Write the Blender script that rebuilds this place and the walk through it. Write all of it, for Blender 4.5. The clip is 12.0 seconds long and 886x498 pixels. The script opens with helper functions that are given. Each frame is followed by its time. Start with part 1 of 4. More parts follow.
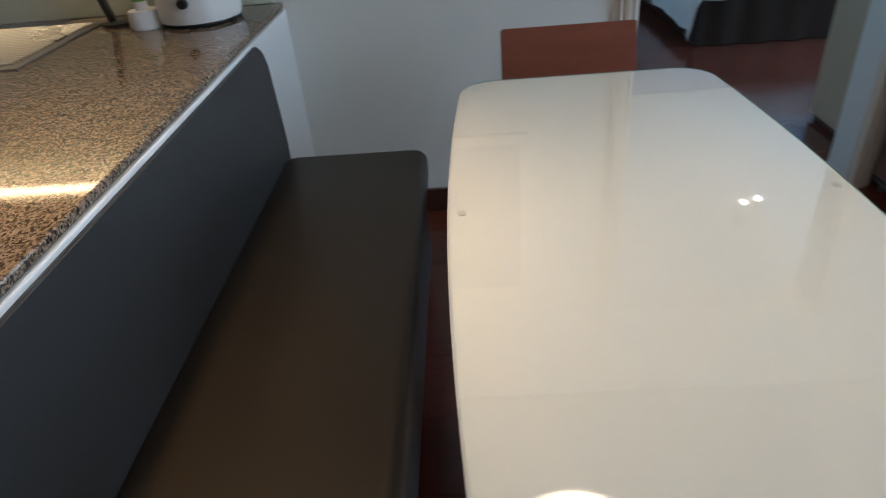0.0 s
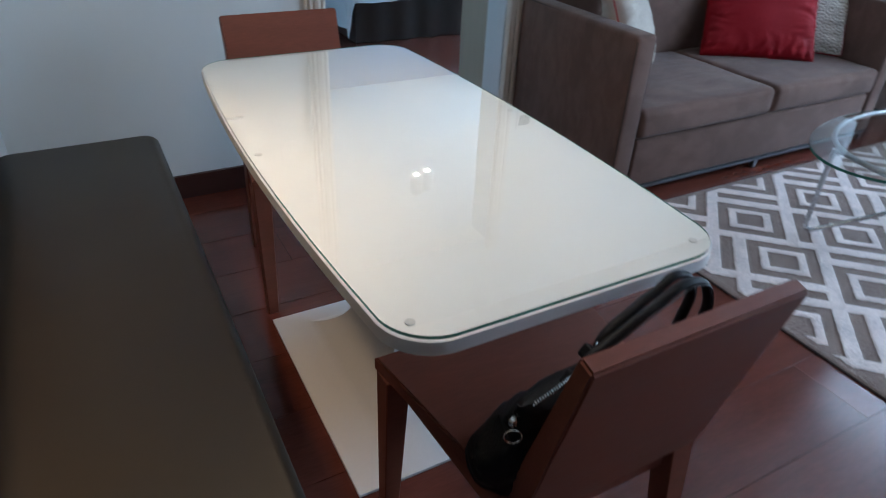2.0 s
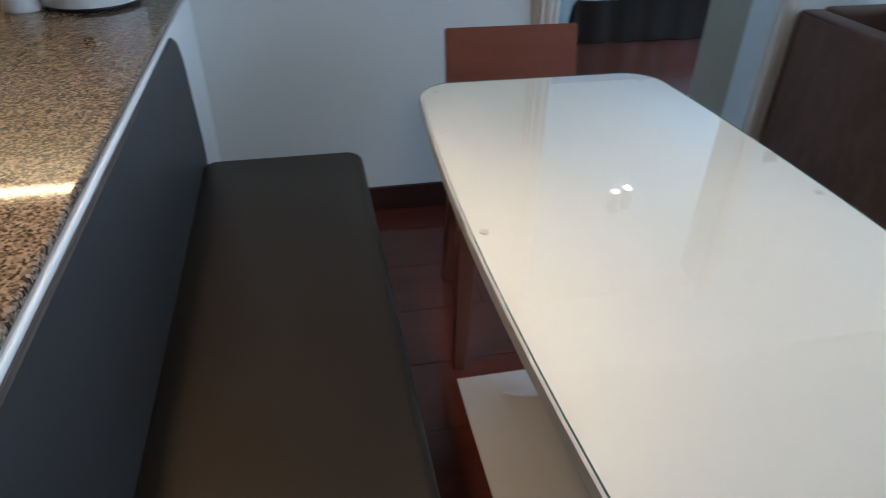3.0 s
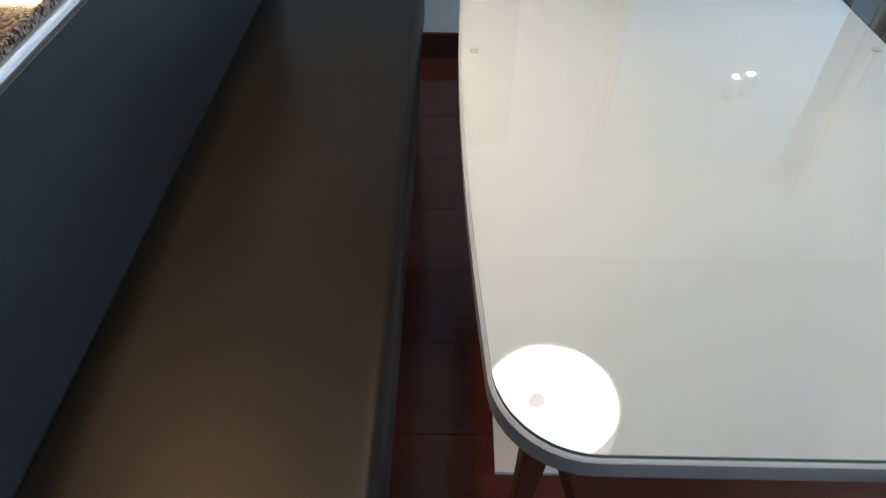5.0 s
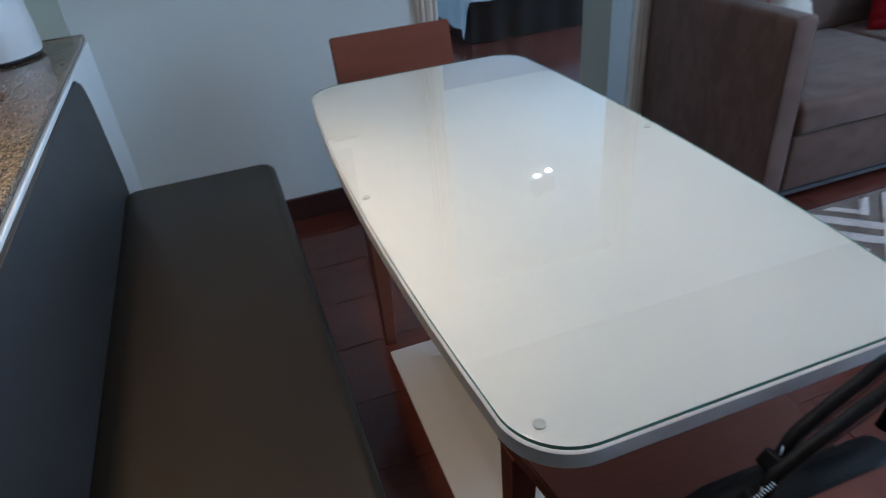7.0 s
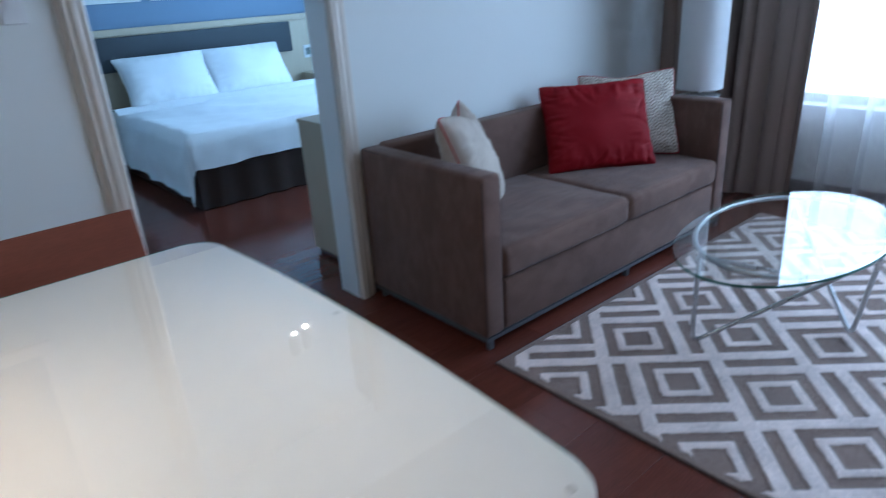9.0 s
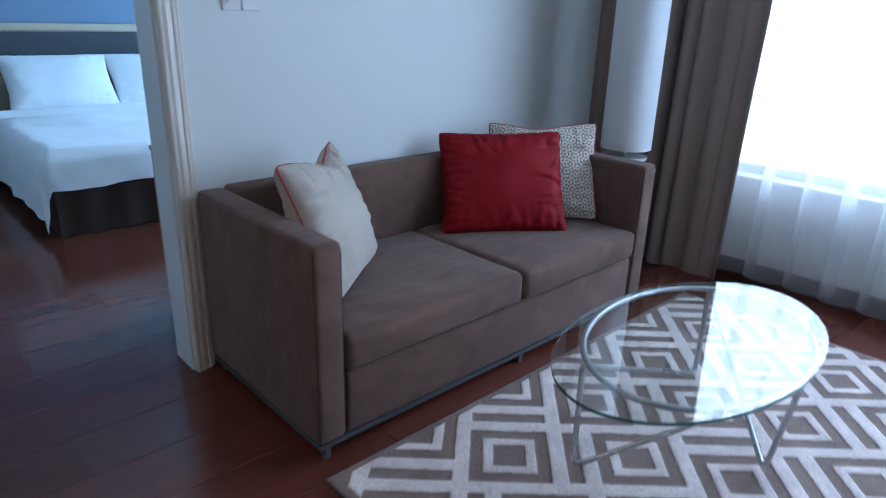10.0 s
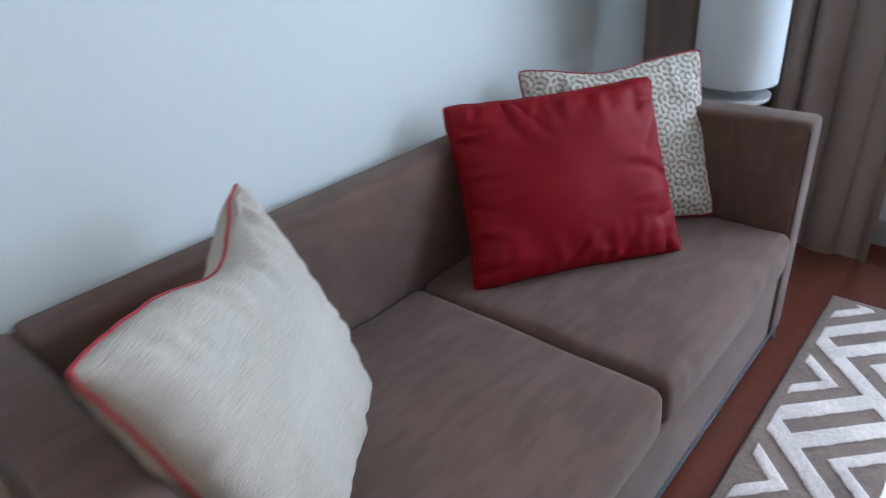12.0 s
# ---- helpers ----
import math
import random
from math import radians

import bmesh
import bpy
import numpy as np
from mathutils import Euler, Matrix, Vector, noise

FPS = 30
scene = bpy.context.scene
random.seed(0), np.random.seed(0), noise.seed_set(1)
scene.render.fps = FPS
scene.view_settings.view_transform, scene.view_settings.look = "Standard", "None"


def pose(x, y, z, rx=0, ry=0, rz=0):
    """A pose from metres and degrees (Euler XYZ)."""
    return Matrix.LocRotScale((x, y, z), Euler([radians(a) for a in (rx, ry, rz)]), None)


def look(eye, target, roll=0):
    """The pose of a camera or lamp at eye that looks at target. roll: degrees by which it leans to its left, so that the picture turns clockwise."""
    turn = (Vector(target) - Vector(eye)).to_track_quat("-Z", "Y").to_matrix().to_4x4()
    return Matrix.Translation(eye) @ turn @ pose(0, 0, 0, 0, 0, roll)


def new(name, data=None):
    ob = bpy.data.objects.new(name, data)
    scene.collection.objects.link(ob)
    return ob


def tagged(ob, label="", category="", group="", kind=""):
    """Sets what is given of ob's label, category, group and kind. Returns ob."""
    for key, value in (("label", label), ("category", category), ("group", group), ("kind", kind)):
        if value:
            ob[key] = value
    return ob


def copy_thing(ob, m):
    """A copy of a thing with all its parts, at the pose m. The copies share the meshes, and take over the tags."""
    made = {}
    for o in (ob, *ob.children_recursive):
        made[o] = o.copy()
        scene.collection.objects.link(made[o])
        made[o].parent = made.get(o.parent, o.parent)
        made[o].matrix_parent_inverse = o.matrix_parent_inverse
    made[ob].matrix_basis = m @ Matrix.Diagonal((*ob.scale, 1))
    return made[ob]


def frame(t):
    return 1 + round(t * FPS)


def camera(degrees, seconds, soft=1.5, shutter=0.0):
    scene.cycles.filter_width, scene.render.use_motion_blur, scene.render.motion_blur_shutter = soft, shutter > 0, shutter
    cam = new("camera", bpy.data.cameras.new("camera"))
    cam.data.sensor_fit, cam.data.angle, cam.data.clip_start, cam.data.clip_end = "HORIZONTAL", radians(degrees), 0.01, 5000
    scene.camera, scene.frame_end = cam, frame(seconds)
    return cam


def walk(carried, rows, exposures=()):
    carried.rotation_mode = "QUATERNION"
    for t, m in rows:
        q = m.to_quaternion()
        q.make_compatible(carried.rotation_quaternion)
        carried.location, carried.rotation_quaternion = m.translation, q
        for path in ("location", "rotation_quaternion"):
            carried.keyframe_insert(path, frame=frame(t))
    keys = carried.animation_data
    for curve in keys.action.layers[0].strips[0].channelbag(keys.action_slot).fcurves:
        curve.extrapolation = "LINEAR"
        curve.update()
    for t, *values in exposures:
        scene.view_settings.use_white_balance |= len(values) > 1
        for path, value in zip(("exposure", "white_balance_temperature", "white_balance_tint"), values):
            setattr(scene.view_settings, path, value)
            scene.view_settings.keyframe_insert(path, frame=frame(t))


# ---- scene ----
cam = camera(69.1, 12.0, soft=1.0, shutter=0.5)
PATH = [
    (0, (-0.006, 0.517, 1.296), (-0.11, 2.197, 0.215), -5.2),
    (0.5, (-0.175, 0.383, 1.315), (0.075, 2.025, 0.201), -3.0),
    (1, (-0.292, 0.234, 1.327), (0.282, 1.826, 0.261), -2.5),
    (1.5, (-0.369, 0.188, 1.329), (0.469, 1.653, 0.256), -0.0),
    (2, (-0.294, 0.23, 1.313), (0.547, 1.694, 0.24), 2.8),
    (2.5, (-0.25, 0.406, 1.309), (0.302, 1.976, 0.2), 2.7),
    (3, (-0.28, 0.634, 1.311), (0.075, 2.248, 0.185), 1.2),
    (3.5, (-0.23, 0.687, 1.275), (-0.091, 2.231, 0.011), 3.4),
    (5.5, (-0.049, 0.52, 1.242), (-0.104, 1.928, -0.177), -0.8),
    (6, (-0.057, 0.526, 1.256), (-0.149, 1.966, -0.129), -1.9),
    (6.5, (-0.165, 0.49, 1.289), (0.088, 2.048, 0.061), -5.5),
    (8.3, (-0.248, 0.212, 1.359), (0.61, 1.808, 0.511), -1.6),
    (8.5, (-0.191, 0.261, 1.352), (0.763, 1.824, 0.547), -1.5),
    (9, (0.023, 0.432, 1.367), (1.202, 1.857, 0.606), -3.8),
    (9.5, (0.337, 0.438, 1.373), (1.639, 1.782, 0.666), -0.0),
    (10, (0.665, 0.575, 1.34), (1.955, 1.94, 0.654), 1.8),
    (10.5, (0.984, 0.774, 1.355), (2.157, 2.211, 0.609), 1.0),
    (11, (1.147, 1.074, 1.322), (2.234, 2.542, 0.508), 0.2),
    (11.5, (1.292, 1.397, 1.301), (2.435, 2.81, 0.467), -2.7),
    (12, (1.491, 1.67, 1.283), (2.77, 2.879, 0.335), -4.6),
]
walk(cam, [(t, look(eye, aim, roll)) for t, eye, aim, roll in PATH], [(0, -0.15, 6550, 16), (0.5, -0.3, 6350, 15), (1.5, 0.28, 5950, 16), (3.0, 0.0, 5950, 15), (6.7, -0.02, 5650, 13), (8.3, -0.1, 5500, 15), (9.5, 0.05, 5800, 19), (10.5, 0.0, 6000, 21), (11.0, 0.1, 6350, 23), (11.5, 0.3, 6450, 20), (12, 0.5, 6750, 19)])

# ---------------------------------------------------------------- light
W = bpy.data.worlds.new("sky")
scene.world = W
W.use_nodes = True
wn = W.node_tree.nodes
sky = wn.new("ShaderNodeTexSky")
sky.sky_type, sky.sun_disc = "NISHITA", False
sky.sun_elevation, sky.sun_rotation = radians(42), radians(90)
W.node_tree.links.new(sky.outputs[0], wn["Background"].inputs[0])
wn["Background"].inputs[1].default_value = 0.12


def area_lamp(name, m, sx, sy, watts, colour, label, shape="RECTANGLE", spread=180):
    d = bpy.data.lights.new(name, "AREA")
    d.shape, d.size, d.size_y, d.energy, d.color = shape, sx, sy, watts, colour
    d.spread = radians(spread)
    ob = new(name, d)
    ob.matrix_world = m
    return tagged(ob, label, "light", kind="structure")


DAY = (0.55, 0.78, 1.0)
area_lamp("daylight_living", pose(4.36, 0.25, 1.52, 0, 90, 0), 1.94, 3.66, 106, DAY, "daylight entering through the living room window")
area_lamp("daylight_bedroom", pose(4.36, 5.0, 1.52, 0, 90, 0), 1.94, 2.3, 66, (0.375, 0.705, 1.0), "daylight entering through the bedroom window")
area_lamp("pendant_light", pose(0.19, 1.38, 1.597), 0.31, 0.31, 1.9, (1.0, 0.86, 0.68), "warm light of the pendant lamp", "DISK")
# Added out of view: a narrow warm beam for the brown glow on the seat
area_lamp("bench_glow_lamp", pose(-0.9, 1.45, 2.585), 0.26, 0.26, 4.2, (1.0, 0.7, 0.4), "unseen warm lamp added overhead for the glow on the bench seat", "DISK", 62)

# ---------------------------------------------------------------- materials


def mat(name, base, rough=0.5, metal=0.0, bump=0.0, scale=30.0, vary=0.08, detail=4.0, spec=0.5, coat=0.0, stretch=(1, 1, 1), island=0.0, sheen=0.0, vscale=2.5):
    """A surface with two scales of colour variation, grain bump and rough wear."""
    m = bpy.data.materials.new(name)
    m.use_nodes = True
    n, l = m.node_tree.nodes, m.node_tree.links
    b = n["Principled BSDF"]
    b.inputs["Metallic"].default_value = metal
    b.inputs["Specular IOR Level"].default_value = spec
    b.inputs["Coat Weight"].default_value = coat
    b.inputs["Coat Roughness"].default_value = 0.06
    b.inputs["Sheen Weight"].default_value = sheen
    b.inputs["Sheen Roughness"].default_value = 0.4
    tc = n.new("ShaderNodeTexCoord")
    mp = n.new("ShaderNodeMapping")
    mp.inputs["Scale"].default_value = stretch
    l.new(tc.outputs["Object"], mp.inputs[0])
    fine, broad = n.new("ShaderNodeTexNoise"), n.new("ShaderNodeTexNoise")
    fine.inputs["Scale"].default_value, fine.inputs["Detail"].default_value = scale, detail
    broad.inputs["Scale"].default_value, broad.inputs["Detail"].default_value = vscale, 3
    l.new(mp.outputs[0], fine.inputs["Vector"])
    l.new(mp.outputs[0], broad.inputs["Vector"])
    add = n.new("ShaderNodeMath")
    add.operation = "ADD"
    l.new(fine.outputs[0], add.inputs[0])
    l.new(broad.outputs[0], add.inputs[1])
    last = add.outputs[0]
    if island:
        oi = n.new("ShaderNodeObjectInfo")
        k = n.new("ShaderNodeMath")
        k.operation, k.inputs[1].default_value = "MULTIPLY", island
        l.new(oi.outputs["Random"], k.inputs[0])
        a2 = n.new("ShaderNodeMath")
        a2.operation = "ADD"
        l.new(last, a2.inputs[0])
        l.new(k.outputs[0], a2.inputs[1])
        last = a2.outputs[0]
    r = n.new("ShaderNodeMapRange")
    r.inputs[1].default_value, r.inputs[2].default_value = 0.35, 1.65 + island
    r.inputs[3].default_value, r.inputs[4].default_value = 1 - vary, 1 + vary
    l.new(last, r.inputs[0])
    mul = n.new("ShaderNodeVectorMath")
    mul.operation = "SCALE"
    mul.inputs[0].default_value = base
    l.new(r.outputs[0], mul.inputs["Scale"])
    l.new(mul.outputs[0], b.inputs["Base Color"])
    rr = n.new("ShaderNodeMapRange")
    rr.inputs[1].default_value, rr.inputs[2].default_value = 0.0, 1.0
    rr.inputs[3].default_value, rr.inputs[4].default_value = rough * 0.85, min(1, rough * 1.15)
    l.new(broad.outputs[0], rr.inputs[0])
    l.new(rr.outputs[0], b.inputs["Roughness"])
    if bump:
        bp = n.new("ShaderNodeBump")
        bp.inputs["Strength"].default_value, bp.inputs["Distance"].default_value = min(1, bump), 0.002
        l.new(fine.outputs[0], bp.inputs["Height"])
        l.new(bp.outputs[0], b.inputs["Normal"])
    return m


def glass(name, tint, rough=0.0, ior=1.5):
    m = bpy.data.materials.new(name)
    m.use_nodes = True
    b = m.node_tree.nodes["Principled BSDF"]
    b.inputs["Base Color"].default_value = (*tint, 1)
    b.inputs["Transmission Weight"].default_value = 1
    b.inputs["Roughness"].default_value = rough
    b.inputs["IOR"].default_value = ior
    return m


def glow(name, colour, strength):
    m = bpy.data.materials.new(name)
    m.use_nodes = True
    b = m.node_tree.nodes["Principled BSDF"]
    b.inputs["Base Color"].default_value = (0.8, 0.8, 0.8, 1)
    b.inputs["Emission Color"].default_value = (*colour, 1)
    b.inputs["Emission Strength"].default_value = strength
    return m


def sheer_mat():
    m = bpy.data.materials.new("sheer_voile")
    m.use_nodes = True
    n, l = m.node_tree.nodes, m.node_tree.links
    n.remove(n["Principled BSDF"])
    tr, tl, df, mx, mx2 = (n.new("ShaderNodeBsdf" + k) if k != "Mix" else n.new("ShaderNodeMixShader") for k in ("Transparent", "Translucent", "Diffuse", "Mix", "Mix"))
    tl.inputs[0].default_value = df.inputs[0].default_value = (0.88, 0.9, 0.92, 1)
    tc, wv = n.new("ShaderNodeTexCoord"), n.new("ShaderNodeTexNoise")
    wv.inputs["Scale"].default_value = 900
    l.new(tc.outputs["Object"], wv.inputs["Vector"])
    mr = n.new("ShaderNodeMapRange")
    mr.inputs[3].default_value, mr.inputs[4].default_value = 0.18, 0.38
    l.new(wv.outputs[0], mr.inputs[0])
    mx.inputs[0].default_value = 0.4
    l.new(tl.outputs[0], mx.inputs[1])
    l.new(df.outputs[0], mx.inputs[2])
    l.new(mr.outputs[0], mx2.inputs[0])
    l.new(tr.outputs[0], mx2.inputs[1])
    l.new(mx.outputs[0], mx2.inputs[2])
    l.new(mx2.outputs[0], n["Material Output"].inputs[0])
    return m


def granite_mat():
    m = mat("speckled_granite", (0.34, 0.27, 0.21), 0.06, vary=0.1, scale=60)
    n, l = m.node_tree.nodes, m.node_tree.links
    b = n["Principled BSDF"]
    tc = n.new("ShaderNodeTexCoord")
    v = n.new("ShaderNodeTexVoronoi")
    v.inputs["Scale"].default_value = 250
    ns = n.new("ShaderNodeTexNoise")
    ns.inputs["Scale"].default_value, ns.inputs["Detail"].default_value = 150, 6
    mix = n.new("ShaderNodeMix")
    mix.data_type = "RGBA"
    mix.inputs[0].default_value = 0.45
    for k in (v, ns):
        l.new(tc.outputs["Object"], k.inputs["Vector"])
    l.new(v.outputs["Color"], mix.inputs[6])
    l.new(ns.outputs["Color"], mix.inputs[7])
    bw = n.new("ShaderNodeRGBToBW")
    l.new(mix.outputs[2], bw.inputs[0])
    cr = n.new("ShaderNodeValToRGB")
    e = cr.color_ramp.elements
    e[0].position, e[0].color = 0.31, (0.03, 0.025, 0.022, 1)
    e[1].position, e[1].color = 0.66, (0.31, 0.24, 0.18, 1)
    for p, c in ((0.4, (0.07, 0.05, 0.037, 1)), (0.47, (0.15, 0.108, 0.075, 1)), (0.56, (0.215, 0.162, 0.115, 1))):
        q = e.new(p)
        q.color = c
    l.new(bw.outputs[0], cr.inputs[0])
    l.new(cr.outputs[0], b.inputs["Base Color"])
    return m


RUG_X, RUG_Y, RUG_W, RUG_D = 1.508, 0.35, 2.21, 1.612
RUG_PITCH, RUG_ROW = 0.45, 0.2775
RUG_EVEN, RUG_ODD, RUG_Y0 = 1.868 - RUG_X, 2.017 - RUG_X, 1.109 - RUG_ROW - RUG_Y
RUG_BANDS = ((0.077, 0.124), (0.187, 0.262))
RUG_MARGIN = 0.034


def rug_mat():
    """Carved pile: rings about diamonds set in staggered rows, parted by brown furrows."""
    m = bpy.data.materials.new("carved_diamond_pile")
    m.use_nodes = True
    n, l = m.node_tree.nodes, m.node_tree.links
    b = n["Principled BSDF"]

    def op(kind, a, c=None):
        k = n.new("ShaderNodeMath")
        k.operation = kind
        for slot, v in enumerate((a, c)):
            if v is None:
                continue
            if isinstance(v, (int, float)):
                k.inputs[slot].default_value = v
            else:
                l.new(v, k.inputs[slot])
        return k.outputs[0]

    def soft(v, edge):
        k = n.new("ShaderNodeMapRange")
        k.interpolation_type = "SMOOTHSTEP"
        k.inputs[1].default_value, k.inputs[2].default_value = edge - 0.003, edge + 0.003
        l.new(v, k.inputs[0])
        return k.outputs[0]

    tc = n.new("ShaderNodeTexCoord")
    wob = n.new("ShaderNodeTexNoise")
    wob.inputs["Scale"].default_value, wob.inputs["Detail"].default_value = 30, 3
    l.new(tc.outputs["Object"], wob.inputs["Vector"])
    sep = n.new("ShaderNodeSeparateXYZ")
    l.new(tc.outputs["Object"], sep.inputs[0])
    w = op("MULTIPLY", op("SUBTRACT", wob.outputs[0], 0.5), 0.011)
    x, y = sep.outputs[0], op("SUBTRACT", sep.outputs[1], RUG_Y0)
    low = op("FLOOR", op("DIVIDE", y, RUG_ROW))
    near = None
    for k in (0, 1):
        r = op("ADD", low, k)
        odd = op("FLOORED_MODULO", r, 2)
        px = op("SUBTRACT", op("SUBTRACT", x, RUG_EVEN), op("MULTIPLY", odd, RUG_ODD - RUG_EVEN))
        dx = op("ABSOLUTE", op("SUBTRACT", px, op("MULTIPLY", op("ROUND", op("DIVIDE", px, RUG_PITCH)), RUG_PITCH)))
        dy = op("ABSOLUTE", op("SUBTRACT", y, op("MULTIPLY", r, RUG_ROW)))
        d = op("ADD", dx, op("MULTIPLY", dy, 1.06))
        near = op("MINIMUM", near, d) if near else d
    near = op("ADD", near, w)
    white = None
    for lo, hi in RUG_BANDS:
        band = op("MULTIPLY", soft(near, lo), op("SUBTRACT", 1.0, soft(near, hi)))
        white = op("MAXIMUM", white, band) if white else band
    rim = op("MINIMUM", op("MINIMUM", sep.outputs[0], op("SUBTRACT", RUG_W, sep.outputs[0])), op("MINIMUM", sep.outputs[1], op("SUBTRACT", RUG_D, sep.outputs[1])))
    white = op("MULTIPLY", white, soft(op("ADD", rim, w), RUG_MARGIN))
    fine, tuft, blot = n.new("ShaderNodeTexNoise"), n.new("ShaderNodeTexNoise"), n.new("ShaderNodeTexNoise")
    for k, size, det in ((fine, 420, 3), (tuft, 85, 4), (blot, 9, 4)):
        k.inputs["Scale"].default_value, k.inputs["Detail"].default_value = size, det
        l.new(tc.outputs["Object"], k.inputs["Vector"])
    mix = n.new("ShaderNodeMix")
    mix.data_type = "RGBA"
    l.new(white, mix.inputs[0])
    mix.inputs[6].default_value, mix.inputs[7].default_value = (0.25, 0.168, 0.135, 1), (0.83, 0.7, 0.65, 1)
    tone = op("ADD", op("MULTIPLY", fine.outputs[0], 0.5), op("ADD", op("MULTIPLY", tuft.outputs[0], 0.55), op("MULTIPLY", blot.outputs[0], 0.75)))
    sc = n.new("ShaderNodeVectorMath")
    sc.operation = "SCALE"
    l.new(mix.outputs[2], sc.inputs[0])
    l.new(op("ADD", tone, 0.1), sc.inputs["Scale"])
    l.new(sc.outputs[0], b.inputs["Base Color"])
    b.inputs["Roughness"].default_value = 0.95
    b.inputs["Sheen Weight"].default_value = 0.2
    bp = n.new("ShaderNodeBump")
    bp.inputs["Distance"].default_value = 0.006
    l.new(op("ADD", op("MULTIPLY", tuft.outputs[0], 0.8), op("MULTIPLY", fine.outputs[0], 0.6)), bp.inputs["Height"])
    l.new(bp.outputs[0], b.inputs["Normal"])
    return m


def suede_mat():
    """Brushed microsuede: nap lying in light and dark patches with streaks, fine fibre, soft sheen."""
    m = mat("taupe_microsuede", (0.15, 0.089, 0.07), 0.9, bump=0.35, scale=520, vary=0.22, vscale=11, spec=0.15, sheen=0.18)
    n, l = m.node_tree.nodes, m.node_tree.links
    b = n["Principled BSDF"]
    src = b.inputs["Base Color"].links[0].from_socket
    tc, nap, smear = n.new("ShaderNodeTexCoord"), n.new("ShaderNodeTexNoise"), n.new("ShaderNodeTexNoise")
    mp = n.new("ShaderNodeMapping")
    mp.inputs["Scale"].default_value, mp.inputs["Rotation"].default_value = (1, 3.2, 1.4), (0.3, 0.2, 0.7)
    l.new(tc.outputs["Object"], mp.inputs[0])
    for k, size, warp in ((nap, 3.0, 1.2), (smear, 9, 0.5)):
        k.inputs["Scale"].default_value, k.inputs["Detail"].default_value, k.inputs["Distortion"].default_value = size, 5, warp
        l.new(mp.outputs[0], k.inputs["Vector"])
    ad, mr = n.new("ShaderNodeMath"), n.new("ShaderNodeMapRange")
    ad.operation = "ADD"
    l.new(nap.outputs[0], ad.inputs[0])
    l.new(smear.outputs[0], ad.inputs[1])
    mr.interpolation_type = "SMOOTHSTEP"
    mr.inputs[1].default_value, mr.inputs[2].default_value = 0.82, 1.2
    mr.inputs[3].default_value, mr.inputs[4].default_value = 0.92, 1.14
    l.new(ad.outputs[0], mr.inputs[0])
    sc = n.new("ShaderNodeVectorMath")
    sc.operation = "SCALE"
    l.new(src, sc.inputs[0])
    l.new(mr.outputs[0], sc.inputs["Scale"])
    l.new(sc.outputs[0], b.inputs["Base Color"])
    return m


M_WALL = mat("white_wall_paint", (0.725, 0.745, 0.715), 0.6, bump=0.15, scale=220, vary=0.02)
M_CEIL = mat("ceiling_paint", (0.7, 0.7, 0.68), 0.8, vary=0.02)
M_FLOOR = mat("dark_red_wood_floor", (0.125, 0.033, 0.021), 0.17, bump=0.02, scale=22, vary=0.5, stretch=(1, 9, 9), island=0.6, coat=0.15, spec=0.42)
M_SUB = mat("floor_joint", (0.035, 0.012, 0.009), 0.6)
M_SKIRT = mat("dark_skirting_wood", (0.055, 0.02, 0.015), 0.3, scale=30, vary=0.25, stretch=(1, 8, 8))
M_TRIM = mat("cream_gloss_trim", (0.72, 0.66, 0.58), 0.35, vary=0.03)
M_JAMB = mat("white_jamb_paint", (0.76, 0.78, 0.78), 0.4, vary=0.02)
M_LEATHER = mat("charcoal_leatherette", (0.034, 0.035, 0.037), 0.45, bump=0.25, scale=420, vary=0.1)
# Same leatherette as the backrest, darkened for shade; warm glow put in the tint
M_SEATLEATHER = mat("leatherette_seat_shaded", (0.016, 0.0125, 0.0095), 0.42, spec=0.5, bump=0.12, scale=420, vary=0.1)
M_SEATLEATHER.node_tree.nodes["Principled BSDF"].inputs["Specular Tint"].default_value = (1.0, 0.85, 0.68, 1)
M_GRANITE = granite_mat()
M_TABLE = mat("cream_lacquer", (0.755, 0.73, 0.7), 0.5, vary=0.01, vscale=0.4)
M_LACQ = mat("white_satin_lacquer", (0.8, 0.79, 0.77), 0.35, vary=0.03, scale=90, bump=0.05)
M_GLASS = glass("clear_glass", (0.97, 1.0, 0.985))
M_TABLEGLASS = glass("bright_table_glass", (0.95, 1.0, 0.985), ior=1.72)
M_GLASSEDGE = mat("green_glass_edge", (0.05, 0.2, 0.16), 0.12, vary=0.3, scale=120)
M_PAD = mat("clear_rubber_pad", (0.56, 0.55, 0.52), 0.6)
M_CHAIR = mat("mahogany_stain", (0.19, 0.056, 0.032), 0.4, bump=0.08, scale=24, vary=0.25, stretch=(1.5, 9, 9), spec=0.3)
M_SOFA = suede_mat()
M_SUEDESEAM = mat("dark_suede_seam", (0.06, 0.037, 0.03), 0.9, vary=0.15)
M_STEEL = mat("brushed_steel", (0.55, 0.56, 0.57), 0.28, metal=1.0, vary=0.05, scale=80)
M_RAIL = mat("grey_metal_rail", (0.13, 0.135, 0.145), 0.55, metal=0.6)
M_RED = mat("crimson_satin", (0.27, 0.005, 0.010), 0.55, bump=0.15, scale=700, vary=0.2, vscale=6, spec=0.15)
M_BEIGE = mat("beige_woven_linen", (0.5, 0.43, 0.36), 0.9, bump=1.0, scale=240, vary=0.28, stretch=(0.12, 1, 2.6), detail=1.5)
M_CORD = mat("red_cord", (0.4, 0.02, 0.03), 0.6)
M_CURTAIN = mat("taupe_curtain", (0.29, 0.215, 0.18), 0.5, bump=0.3, scale=350, vary=0.1, stretch=(1, 1, 0.1))
M_SHEER = sheer_mat()
